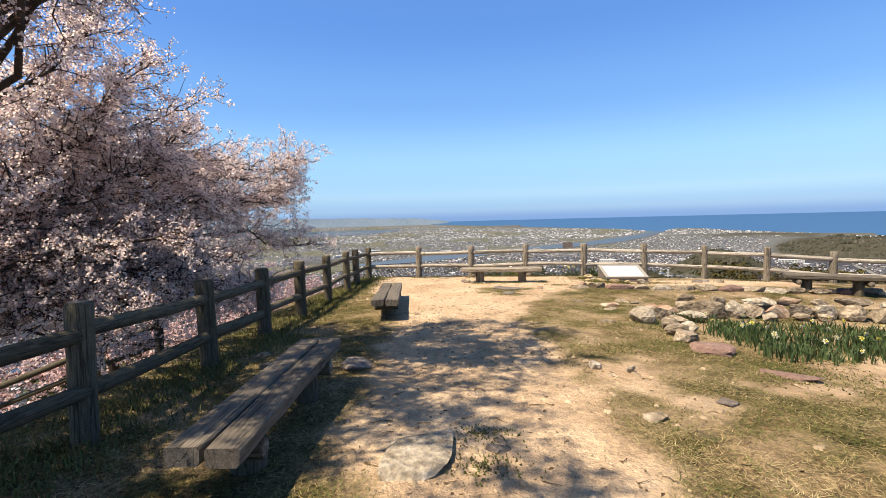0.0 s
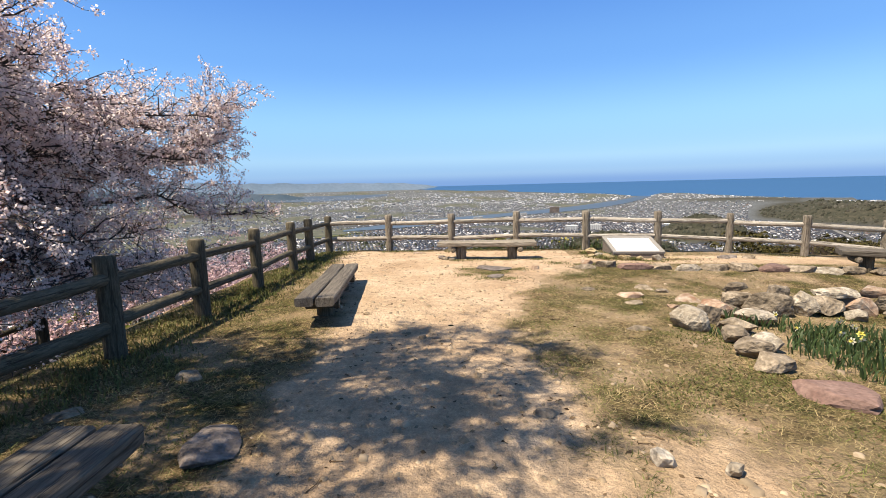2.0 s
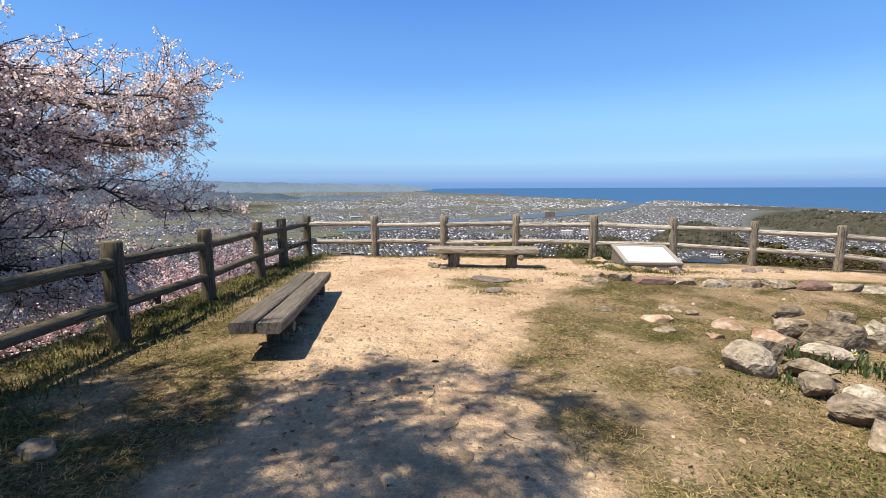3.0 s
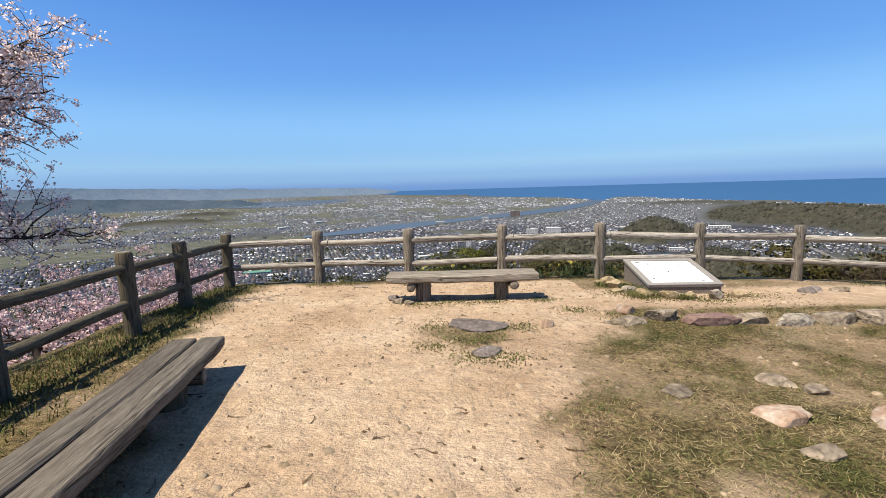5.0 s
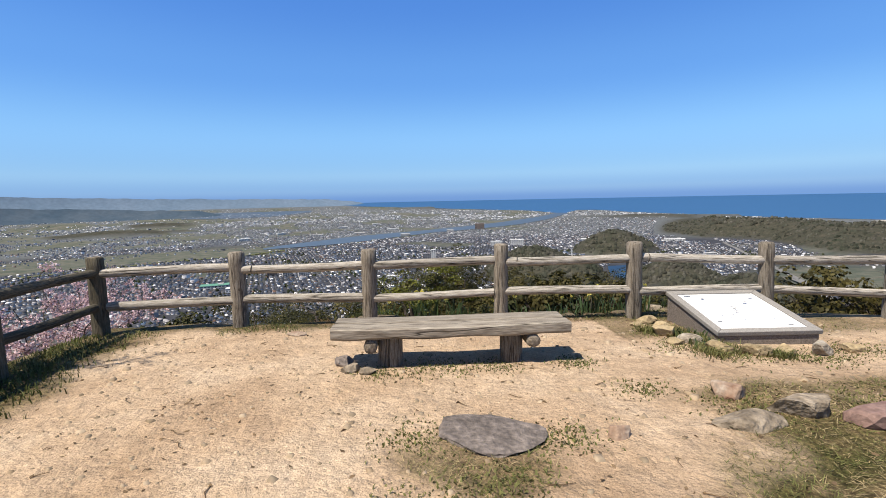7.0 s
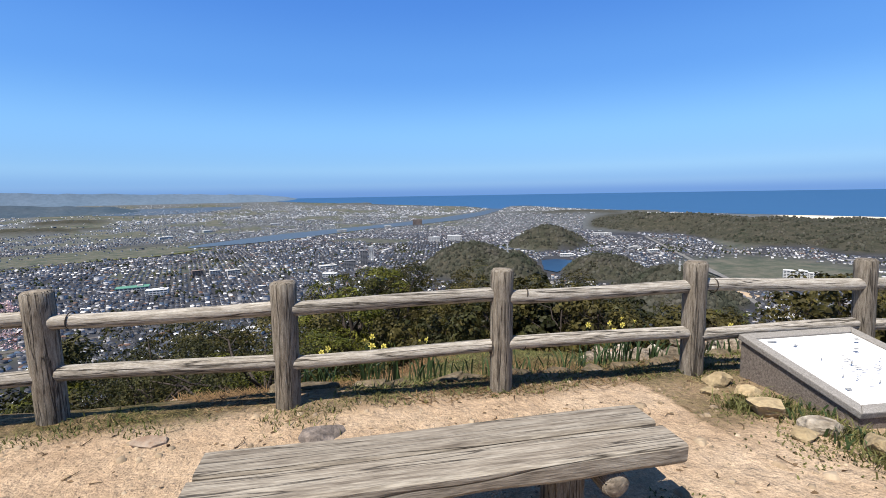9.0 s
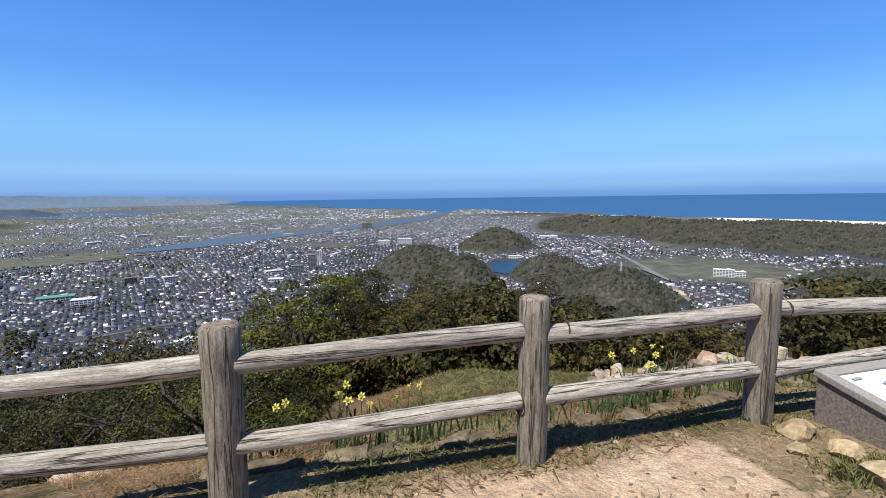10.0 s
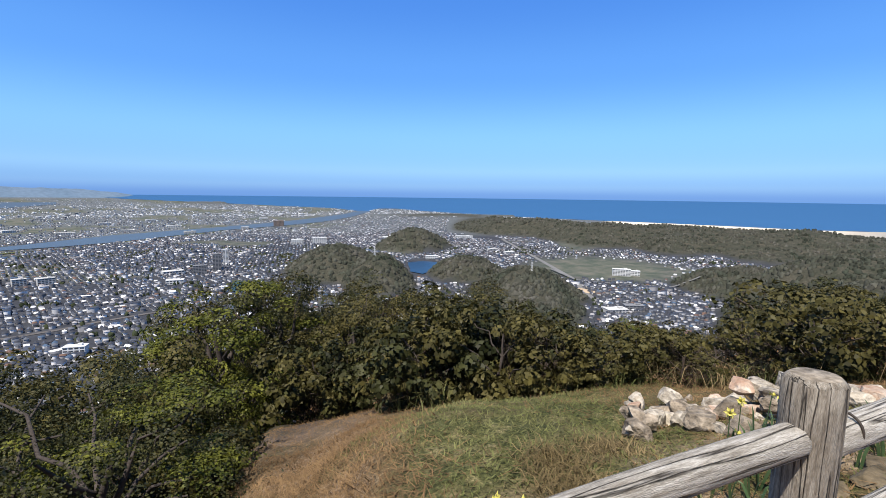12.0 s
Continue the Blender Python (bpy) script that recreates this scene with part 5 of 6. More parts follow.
building(0.9, 9.6, 34, 20, 9, M_WHITEB, "white low commercial building", -8)
building(11.6, 3.75, 60, 20, 34, M_BROWNB, "brown apartment slab by the river")
building(52.0, 8.8, 44, 16, 17, M_WHITEB, "white hospital building among fields", 4)
building(53.4, 8.7, 26, 14, 12, M_WHITEB, "white hospital wing among fields", 4)
building(51.6, 13.0, 38, 22, 7, M_CONC, "pale industrial hall by the road", 30)
building(53.5, 12.4, 34, 16, 7, M_GREYB, "grey industrial hall by the road", 20)
building(16.1, 5.75, 60, 24, 22, M_WHITEB, "white hospital block in the middle of the town")
building(13.6, 5.85, 46, 22, 20, M_WHITEB, "white public building in the middle of the town")
building(29.6, 7.65, 40, 16, 9, M_WHITEB, "white waterworks building by the pond", 6)
building(24.5, 5.3, 70, 30, 10, M_WHITEB, "white factory hall beyond the wooded hill")
building(33.5, 5.2, 80, 30, 12, M_WHITEB, "white works on the plain")
building(37.0, 6.6, 36, 18, 9, M_CONC, "pale warehouse along the main road", 30)
building(39.0, 6.9, 34, 18, 8, M_WHITEB, "white warehouse along the main road", 30)
for k, (a, dd, w) in enumerate(((-3, 4.1, 60), (1, 3.7, 70), (6, 3.4, 50), (-8, 4.2, 70), (10, 2.9, 60), (-1, 3.0, 60), (4, 2.6, 70), (15, 2.5, 50), (-12, 3.8, 50), (8, 4.0, 40), (-5, 3.3, 60), (-16, 4.3, 60), (2.5, 4.4, 50))):
    building(a, dd, w, 26, 11, M_WHITEB if k % 3 else M_CONC, "white industrial hall beyond the river", k * 7 % 20)


def strip(name, pts, width, m, label, category, lift=0.6):
    """A road along bearings and depressions."""
    P = [Vector(far(a, d)[:3]) for a, d in pts]
    V, F = [], []
    fine = []
    for a, b in zip(P, P[1:]):
        for i in range(12):
            fine.append(a.lerp(b, i / 12))
    fine.append(P[-1])
    for i, p in enumerate(fine):
        t = (fine[min(i + 1, len(fine) - 1)] - fine[max(i - 1, 0)]); t.z = 0; t.normalize()
        nrm = Vector((-t.y, t.x, 0)) * width / 2
        z = gz(p.x, p.y) + lift
        V += [(p.x + nrm.x, p.y + nrm.y, z), (p.x - nrm.x, p.y - nrm.y, z)]
    F = [(2 * i, 2 * i + 1, 2 * i + 3, 2 * i + 2) for i in range(len(fine) - 1)]
    tagged(new(name, mesh(name, V, F, m)), label, category, kind="structure")


strip("railway", [(-30, 13.4), (-13.2, 13.1), (-9.2, 13.0), (-5.7, 12.7), (-1.8, 12.45), (2.4, 12.3), (9, 11.6)], 9, M_TRACK, "grey railway line crossing the town", "railway")
strip("road_1", [(38.2, 5.2), (38.9, 5.6), (43, 7.65), (46.4, 9.4), (49.5, 12.2)], 14, M_ROAD, "pale main road running through the fields", "road")
strip("road_2", [(44, 8.6), (47, 9.75), (52, 9.9), (60, 9.65)], 8, M_ROAD, "raised grey bypass across the valley", "road", 3.5)
strip("road_3", [(-45, 8.3), (-25, 7.0), (-8, 6.4), (6, 5.9)], 10, M_ROAD, "town street beside the river", "road")
sheet("moat", [(6.2, 10.9), (7.0, 11.2), (7.8, 11.0)], [(6.6, 9.9), (7.2, 9.8), (7.9, 9.95)], 5, 1.6, M_MOAT, "green castle moat pond in the town", "pond")
strip("sports_ground", [(46.9, 10.7), (49.2, 11.0)], 34, M_PITCH, "bare earth sports ground among the houses", "sports ground", 0.9)
strip("river_bank", [(-45, 6.5), (-30, 6.25), (-23.4, 6.05), (-16.8, 6.0), (-12.6, 5.68), (-8.4, 5.5), (-4.3, 5.22), (0.6, 4.75), (6, 4.2)], 26, M_BLADE, "grassy river embankment", "embankment", 2.2)


M_STEEL = mat("pale_steel", [(0.62, 0.62, 0.62), (0.72, 0.72, 0.72)], 1, 0.5, fine=0.05, tone=0.95)


def pylon(az, dist, h):
    x, y = CX + dist * math.sin(radians(az)), CY + dist * math.cos(radians(az))
    z = gz(x, y)
    p = thing("pylon", Matrix.Translation((x, y, z)), "pale steel power pylon on a wooded hill", "pylon", "pylons on the wooded hills")
    for sx in (-1, 1):
        for sy in (-1, 1):
            s = Soup(); s.tube([(sx * 1.6, sy * 1.6, -1), (sx * 0.8, sy * 0.8, h * 0.6), (sx * 0.25, sy * 0.25, h)], 0.32, 0.2, 4)
            part("leg", s.mesh("leg", M_STEEL), p)
    for k, w in ((0.68, 3.4), (0.82, 2.8), (0.95, 2.0)):
        part("cross_arm", box_mesh("cross_arm", 2 * w, 0.5, h * k, h * k + 0.5, M_STEEL), p)
    for k in range(5):
        w = 1.5 * (1 - k / 7)
        part("brace", box_mesh("brace", 2 * w, 2 * w, h * (0.08 + 0.12 * k), h * (0.08 + 0.12 * k) + 0.25, M_STEEL), p)


pylon(22.6, 1060, 24)
pylon(41.8, 900, 20)


# ---- stones ----
def stone_mesh(name, sx, sy, sz, seed, m, flat=0.0):
    rng = np.random.default_rng(seed)
    bm = bmesh.new()
    bmesh.ops.create_icosphere(bm, subdivisions=3, radius=1.0)
    planes = [(v / np.linalg.norm(v), rng.uniform(0.5, 0.82)) for v in rng.normal(size=(13, 3))]
    if flat:
        planes.append((np.array([0.05, 0.03, 1.0]), 1 - flat))
    off = rng.uniform(0, 50)
    for v in bm.verts:
        p = np.array(v.co)
        p = p * 0.4 + p / np.max(np.abs(p)) * 0.5
        for nrm, dd in planes:
            h = p @ nrm - dd
            if h > 0:
                p = p - nrm * h * 0.98
        w = 1 + 0.07 * noise.noise(Vector(p) * 2.3 + Vector((off, 0, 0))) + 0.03 * noise.noise(Vector(p) * 6 + Vector((0, off, 0)))
        v.co = Vector((p[0] * sx * w, p[1] * sy * w, p[2] * sz * w))
    me = bpy.data.meshes.new(name); bm.to_mesh(me); bm.free()
    me.materials.append(m)
    return me


def stone(x, y, sx, sy, sz, rot=0.0, m=None, label="rough grey-brown field stone", sink=0.35, seed=None, flat=0.25, lift=0.0, group="stones set in the ground"):
    seed = seed if seed is not None else int(abs(x * 997 + y * 131)) % 9999
    me = stone_mesh("stone", sx, sy, sz, seed, m or M_ROCK, flat)
    ob = new("stone", me)
    ob.matrix_basis = Matrix.Translation((x, y, gz(x, y) + sz * (0.75 - 2 * sink) + lift)) @ Matrix.Rotation(radians(rot), 4, "Z")
    return tagged(ob, label, "stone", group)


M_RUDDY = mat("ruddy_slab", [(0.17, 0.10, 0.085), (0.27, 0.18, 0.155)], 6.0, 0.9, 0.012, 30, vary=0.2, fine=0.35)
# low dry-stone edging of the flower bed
rs = random.Random(6)
BED = [(3.2, 4.98, 0.24, 0.18, 0.17), (3.5, 5.3, 0.2, 0.15, 0.14), (3.62, 4.95, 0.2, 0.16, 0.11), (3.8, 5.62, 0.22, 0.17, 0.14), (4.05, 5.35, 0.24, 0.18, 0.12), (4.3, 6.15, 0.22, 0.16, 0.15), (4.55, 5.95, 0.32, 0.2, 0.2), (4.85, 6.2, 0.16, 0.14, 0.24),
       (5.0, 5.92, 0.17, 0.15, 0.22), (5.3, 5.98, 0.22, 0.17, 0.17), (5.7, 6.0, 0.24, 0.17, 0.16), (6.1, 6.02, 0.24, 0.18, 0.17), (6.5, 5.96, 0.26, 0.18, 0.17), (6.9, 5.9, 0.25, 0.18, 0.18), (7.3, 5.82, 0.28, 0.18, 0.18), (7.75, 5.75, 0.28, 0.2, 0.18)]
TOPS = [(5.5, 6.08, 0.3, 0.18, 0.09), (6.0, 6.12, 0.27, 0.17, 0.1), (6.45, 6.06, 0.22, 0.16, 0.1), (6.95, 6.0, 0.3, 0.18, 0.1), (7.5, 5.9, 0.28, 0.18, 0.1), (4.4, 6.3, 0.2, 0.14, 0.08)]
FOOT = [(3.38, 4.55, 0.16, 0.13, 0.1), (3.3, 4.15, 0.17, 0.13, 0.11), (3.55, 4.35, 0.15, 0.12, 0.1), (3.28, 3.88, 0.2, 0.15, 0.1), (4.0, 5.75, 0.14, 0.12, 0.1), (4.25, 5.6, 0.14, 0.1, 0.09), (5.45, 5.72, 0.14, 0.1, 0.1), (5.95, 5.75, 0.15, 0.11, 0.09), (6.3, 5.7, 0.12, 0.1, 0.09)]
for k, (x, y, a, b, c) in enumerate(BED + TOPS + FOOT):
    upper = len(BED) <= k < len(BED) + len(TOPS)
    stone(x, y, a, b, c, rs.uniform(-35, 35), M_PALE if k % 4 == 0 else M_RED if k % 7 == 3 else M_ROCK, label="rough stone in the low edging of the flower bed", sink=0.0 if upper else 0.1, lift=0.2 if upper else 0.02, seed=k, group="edging of the flower bed")
stone(3.33, 3.36, 0.3, 0.24, 0.1, -35, M_RUDDY, "flat reddish brown stone beside the flower bed", 0.2, flat=0.5)
stone(3.62, 2.4, 0.3, 0.16, 0.05, -30, M_RUDDY, "flat dark reddish slab lying in the grass", 0.3, flat=0.5)
stone(1.8, 2.42, 0.065, 0.06, 0.06, 20, M_PALE, "small pale block of stone in the grass", 0.2)
stone(2.1, 2.35, 0.07, 0.05, 0.05, 50, M_PALE, "small pale block of stone in the grass", 0.2)
stone(2.62, 4.9, 0.14, 0.1, 0.05, 10, sink=0.3)
stone(0.27, 0.62, 0.27, 0.46, 0.12, 4, M_PALE, "large flat-topped pale stone in the path", 0.38, flat=0.6)
stone(-0.62, 2.6, 0.2, 0.26, 0.08, 30, M_SLAB, "flat grey stone at the end of the bench", 0.25, flat=0.5)
stone(1.46, 8.86, 0.38, 0.31, 0.05, -8, M_SLAB, "flat grey slab sunk in the sand", 0.35, flat=0.5)
stone(1.42, 7.9, 0.18, 0.15, 0.06, 20, M_SLAB, "small flat slab sunk in the sand", 0.3, flat=0.5)
for (x, y, a, b, c, rot, mm) in ((3.12, 6.6, 0.22, 0.16, 0.09, 20, M_RED), (3.55, 7.15, 0.17, 0.1, 0.07, -20, M_ROCK), (2.68, 7.0, 0.19, 0.14, 0.025, 10, M_ROCK), (2.2, 8.72, 0.09, 0.08, 0.08, 10, M_RED), (3.75, 7.0, 0.14, 0.1, 0.05, 0, M_ROCK), (3.9, 6.5, 0.26, 0.2, 0.09, 0, M_RED), (3.0, 6.15, 0.15, 0.09, 0.05, 10, M_ROCK),
                                 (3.45, 5.95, 0.1, 0.08, 0.05, 0, M_RED), (3.05, 8.72, 0.27, 0.2, 0.09, 10, M_ROCK), (3.22, 9.15, 0.14, 0.12, 0.11, 30, M_RED), (6.7, 10.4, 0.2, 0.14, 0.09, 30, M_SLAB), (7.0, 10.3, 0.16, 0.12, 0.09, 0, M_ROCK), (6.4, 10.2, 0.14, 0.11, 0.08, 0, M_SLAB), (1.3, 2.95, 0.1, 0.08, 0.05, 0, M_ROCK), (1.9, 1.2, 0.11, 0.07, 0.04, 20, M_ROCK),
                                 (0.75, 0.7, 0.1, 0.07, 0.03, 0, M_SLAB), (2.6, 1.6, 0.1, 0.08, 0.03, 40, M_SLAB), (-1.45, 2.5, 0.13, 0.08, 0.06, 30, M_ROCK), (-1.3, 3.6, 0.12, 0.1, 0.06, 0, M_ROCK), (-1.75, 3.0, 0.14, 0.09, 0.05, 60, M_ROCK),
                                 (0.85, 11.35, 0.19, 0.13, 0.06, 10, M_SLAB), (0.52, 10.18, 0.12, 0.1, 0.08, 0, M_ROCK), (0.44, 10.38, 0.1, 0.09, 0.08, 0, M_SLAB), (0.66, 10.12, 0.09, 0.08, 0.06, 0, M_ROCK), (-0.2, 11.6, 0.12, 0.09, 0.05, 0, M_RED)):
    stone(x, y, a, b, c, rot, mm, "small weathered stone half sunk in the ground")
M_YSTONE = mat("yellow_stone", [(0.34, 0.25, 0.14), (0.55, 0.44, 0.27)], 6.0, 0.9, 0.03, 25, vary=0.2, fine=0.35)
# stones round the map board
for k, (x, y, a) in enumerate(((3.92, 11.35, 0.16), (3.94, 11.08, 0.16), (3.82, 10.82, 0.2), (3.94, 10.55, 0.18), (3.98, 10.24, 0.2), (4.28, 10.14, 0.2), (4.62, 10.12, 0.16), (4.95, 10.06, 0.2), (5.3, 10.1, 0.14), (3.7, 11.2, 0.1), (3.72, 10.5, 0.12))):
    stone(x, y, a * 0.85, a * 0.66, a * 0.45, rs.uniform(-30, 30), M_PALE if k % 4 == 3 else M_YSTONE, "yellowish stone set round the map board", 0.12, seed=60 + k, group="stones round the map board")
# flat kerb of stones between the path and the grass
for k in range(14):
    x = 3.5 + k * 0.47 + rs.uniform(-0.05, 0.05)
    y = 8.76 - 0.03 * k + rs.uniform(-0.06, 0.06)
    stone(x, y, rs.uniform(0.26, 0.38), rs.uniform(0.14, 0.2), rs.uniform(0.12, 0.17), rs.uniform(-12, 12), (M_ROCK, M_RUDDY, M_ROCK, M_PALE, M_ROCK)[k % 5], "flat stone in a low kerb along the grass", 0.3, seed=90 + k, flat=0.4, group="low stone kerb")
# rubble heaps outside the fence
for k in range(120):
    ca, cr, sa = ((55.8, 5.5, 1.5), (62.5, 5.9, 2.2), (68.5, 6.3, 1.8), (74, 6.6, 2.4))[(0, 1, 1, 2, 3, 3)[k % 6]]
    az, r = rs.gauss(ca, sa), rs.gauss(cr, 0.5)
    x, y = 0.4 + r * math.sin(radians(az)), 11.06 + r * math.cos(radians(az))
    a = rs.uniform(0.06, 0.2)
    stone(x, y, a, a * rs.uniform(0.6, 0.9), a * rs.uniform(0.5, 0.85), rs.uniform(0, 180), M_RED if k % 7 == 0 else M_PALE if k % 5 < 3 else M_ROCK, "broken stone in a rubble heap outside the fence", 0.2, seed=130 + k, lift=rs.uniform(0, 0.22) * (k % 3 == 0), group="rubble outside the fence")
M_MOSSY = mat("mossy_stone", [(0.06, 0.05, 0.03), (0.15, 0.115, 0.07), (0.24, 0.19, 0.13)], 6.0, 0.95, 0.02, 25, vary=0.25, fine=0.35)
# flat dark stones laid along the foot of the far fence
for k in range(17):
    x = 0.55 + k * 0.33 + rs.uniform(-0.08, 0.08)
    y = fence_y(x) + 0.24 + rs.uniform(-0.07, 0.07)
    stone(x, y, rs.uniform(0.13, 0.21), rs.uniform(0.09, 0.14), rs.uniform(0.05, 0.08), rs.uniform(-20, 20), M_MOSSY, "flat dark stone laid along the foot of the fence", 0.32, seed=300 + k, flat=0.5, group="stone edging along the fence")
stone(-0.9, 14.6, 0.42, 0.3, 0.22, 20, M_RED, "brown boulder on the slope outside the fence", 0.25)


def pebbles():
    rng = np.random.default_rng(2)
    n = 6000
    X = rng.uniform(-2.4, 6.5, n); Y = rng.uniform(-1.8, 12, n)
    X = np.concatenate([X, rng.normal(0.8, 1.2, 900)]); Y = np.concatenate([Y, rng.uniform(-1.6, 6, 900)])
    Z, d, *_ = land(X, Y, True)
    ok = (d < 0.6) & (trodden(X, Y) > rng.uniform(0.05, 0.6, len(X)))
    X, Y, Z = X[ok], Y[ok], Z[ok]
    k = len(X)
    S = np.exp(rng.normal(math.log(0.010), 0.55, k)).clip(0.004, 0.035)
    tpl = np.array([(-1, -1, -.4), (1, -1, -.4), (1, 1, -.4), (-1, 1, -.4), (-.6, -.6, .6), (.6, -.6, .6), (.6, .6, .6), (-.6, .6, .6)])
    V = tpl[None] * S[:, None, None] * rng.uniform(0.6, 1.3, (k, 8, 1))
    a = rng.uniform(0, 6.28, k)
    c, s = np.cos(a)[:, None], np.sin(a)[:, None]
    V = np.stack([V[..., 0] * c - V[..., 1] * s, V[..., 0] * s + V[..., 1] * c, V[..., 2]], -1) + np.stack([X, Y, Z], -1)[:, None]
    q = np.array([(4, 5, 6, 7), (0, 1, 5, 4), (1, 2, 6, 5), (2, 3, 7, 6), (3, 0, 4, 7)])
    Q = (q[None] + 8 * np.arange(k)[:, None, None]).reshape(-1, 4)
    m = mat("pebble", [(0.26, 0.19, 0.12), (0.50, 0.40, 0.29)], 3, 0.9, island=0.35)
    tagged(new("pebbles", fastmesh("pebbles", V.reshape(-1, 3), Q, m)), "small pale pebbles and crumbs scattered on the sand", "pebbles", kind="stuff")


pebbles()


# ---- grass and flowers ----
def blades(name, X, Y, h, m, label, rng, wide=0.006, lean=0.6, joints=2):
    Z = land(X, Y)
    k = len(X)
    a = rng.uniform(0, 6.28, k); H = h * rng.uniform(0.5, 1.3, k); w = wide * rng.uniform(0.7, 1.4, k)
    b = rng.uniform(0, 6.28, k); ln = lean * H * rng.uniform(0.3, 1.4, k)
    base = np.stack([X, Y, Z - 0.004], -1)
    side = np.stack([np.cos(a), np.sin(a), 0 * a], -1) * w[:, None]
    mid = base + np.stack([np.cos(b) * ln * 0.35, np.sin(b) * ln * 0.35, H * 0.6], -1)
    tip = base + np.stack([np.cos(b) * ln, np.sin(b) * ln, H * np.clip(1 - 0.35 * lean, 0.3, 1)], -1)
    if joints == 1:                     # short blades lie nearly straight
        V = np.stack([base - side, base + side, tip + side * 0.3, tip - side * 0.3], 1)
        tagged(new(name, fastmesh(name, V.reshape(-1, 3), np.arange(4 * k).reshape(k, 4), m)), label, "grass", kind="stuff")
        return
    V = np.stack([base - side, base + side, mid + side * 0.7, mid - side * 0.7, tip + side * 0.12, tip - side * 0.12], 1)
    Q = (np.array([(0, 1, 2, 3), (3, 2, 4, 5)])[None] + 6 * np.arange(k)[:, None, None]).reshape(-1, 4)
    tagged(new(name, fastmesh(name, V.reshape(-1, 3), Q, m)), label, "grass", kind="stuff")


M_CUT = leafmat("cut_straw", [(0.13, 0.075, 0.035), (0.28, 0.18, 0.09)], 0.85, tone=0.75)


def grow():
    rng = np.random.default_rng(7)
    n = 620000
    X = -3.4 + 11.6 * rng.uniform(0, 1, n); Y = -1.2 + 14 * rng.uniform(0, 1, n) ** 1.15
    clump = nz(X, Y, 2.6, 4) + 0.7 * nz(X, Y, 7.0, 1) + rng.normal(size=n) * 0.35
    bare = trodden(X, Y)
    near = np.clip(1.45 - np.hypot(X - 2.0, Y - 4) / 8, 0.2, 1)
    ok = (bare < 0.62) & (rng.uniform(size=n) < near * (1 - 0.8 * bare)) & (Y < fence_y(X))
    g = ok & (clump > 0.15); s = ok & (clump <= 0.4) & (clump > -0.9)
    blades("grass", X[g], Y[g], 0.036, M_BLADE, "short green grass growing in patches on the hilltop", rng, 0.0032, 1.2, 1)
    blades("dry_grass", X[s], Y[s], 0.034, M_STRAW, "short dry straw-coloured grass matted on the hilltop", rng, 0.003, 2.2, 1)
    # the mown slope outside the fence
    n = 90000
    r = 1.0 + 11 * rng.uniform(0, 1, n) ** 0.7; az = rng.uniform(-25, 80, n)
    X = CX + r * np.sin(np.radians(az)); Y = CY + r * np.cos(np.radians(az))
    ok = Y > fence_y(X) - 0.35
    green = nz(X, Y, 0.5, 3) + 0.5 * nz(X, Y, 3, 1) + rng.normal(size=n) * 0.3 + 1.0 * np.exp(-((az - 40) / 12) ** 2) - 1.0 * np.exp(-((az - 14) / 10) ** 2) + 0.4 * np.exp(-((az - 42) / 14) ** 2)
    a, b = ok & (green > 0.25), ok & (green <= 0.45) & ((rng.uniform(size=n) < 0.75) | (az < 4) | (az > 22))
    blades("slope_grass", X[a], Y[a], 0.05, M_BLADE, "green mown grass on the slope outside the fence", rng, 0.006, 1.1, 1)
    blades("slope_straw", X[b], Y[b], 0.07, M_CUT, "dry cut straw on the slope outside the fence", rng, 0.0045, 1.8, 1)
    n = 9000
    r = rng.uniform(2.6, 8.5, n); az = rng.normal(14, 6, n)
    X = CX + r * np.sin(np.radians(az)); Y = CY + r * np.cos(np.radians(az))
    blades("cut_brush", X, Y, 0.09, M_CUT, "brown cut brush and straw lying on the steep slope", rng, 0.0045, 2.2)
    # tall weeds and reeds along the wood's edge
    n = 11000
    az = rng.uniform(24, 80, n); r = rng.normal(11.2, 0.8, n)
    X = CX + r * np.sin(np.radians(az)); Y = CY + r * np.cos(np.radians(az))
    c = nz(X, Y, 1.1, 6)
    ok = Y > fence_y(X) + 2.0
    blades("reeds", X[ok & (c > -0.1)], Y[ok & (c > -0.1)], 0.6, M_REED, "tall dry reeds along the edge of the wood", rng, 0.006, 0.9)
    blades("weeds", X[ok & (c <= 0.2)], Y[ok & (c <= 0.2)], 0.45, M_BLADE, "tall green weeds along the edge of the wood", rng, 0.009, 0.9)
    # weeds round the slabs, the bench, the map board and the kerb
    spots = [(1.0, 8.9, 0.16), (1.85, 8.75, 0.15), (1.4, 8.35, 0.14), (1.55, 7.75, 0.15), (1.25, 7.8, 0.12), (0.95, 8.2, 0.14), (0.75, 10.1, 0.12), (1.25, 10.15, 0.18), (1.75, 10.1, 0.14), (2.5, 10.05, 0.12),
             (3.75, 10.4, 0.18), (3.8, 10.9, 0.15), (4.1, 10.05, 0.16), (4.8, 9.9, 0.18), (5.4, 10.1, 0.22), (0.66, 0.5, 0.12), (0.68, 0.95, 0.1), (-0.9, 1.6, 0.2), (3.3, 8.95, 0.2), (4.2, 8.9, 0.25), (5.2, 8.85, 0.25), (2.7, 9.35, 0.12), (2.3, 3.3, 0.2), (3.9, 2.6, 0.4), (4.6, 1.4, 0.5), (3.2, 4.6, 0.25), (3.0, 3.6, 0.25)]
    X = np.concatenate([x + s * rng.normal(size=int(2300 * s)) for x, y, s in spots]); Y = np.concatenate([y + 0.8 * s * rng.normal(size=int(2300 * s)) for x, y, s in spots])
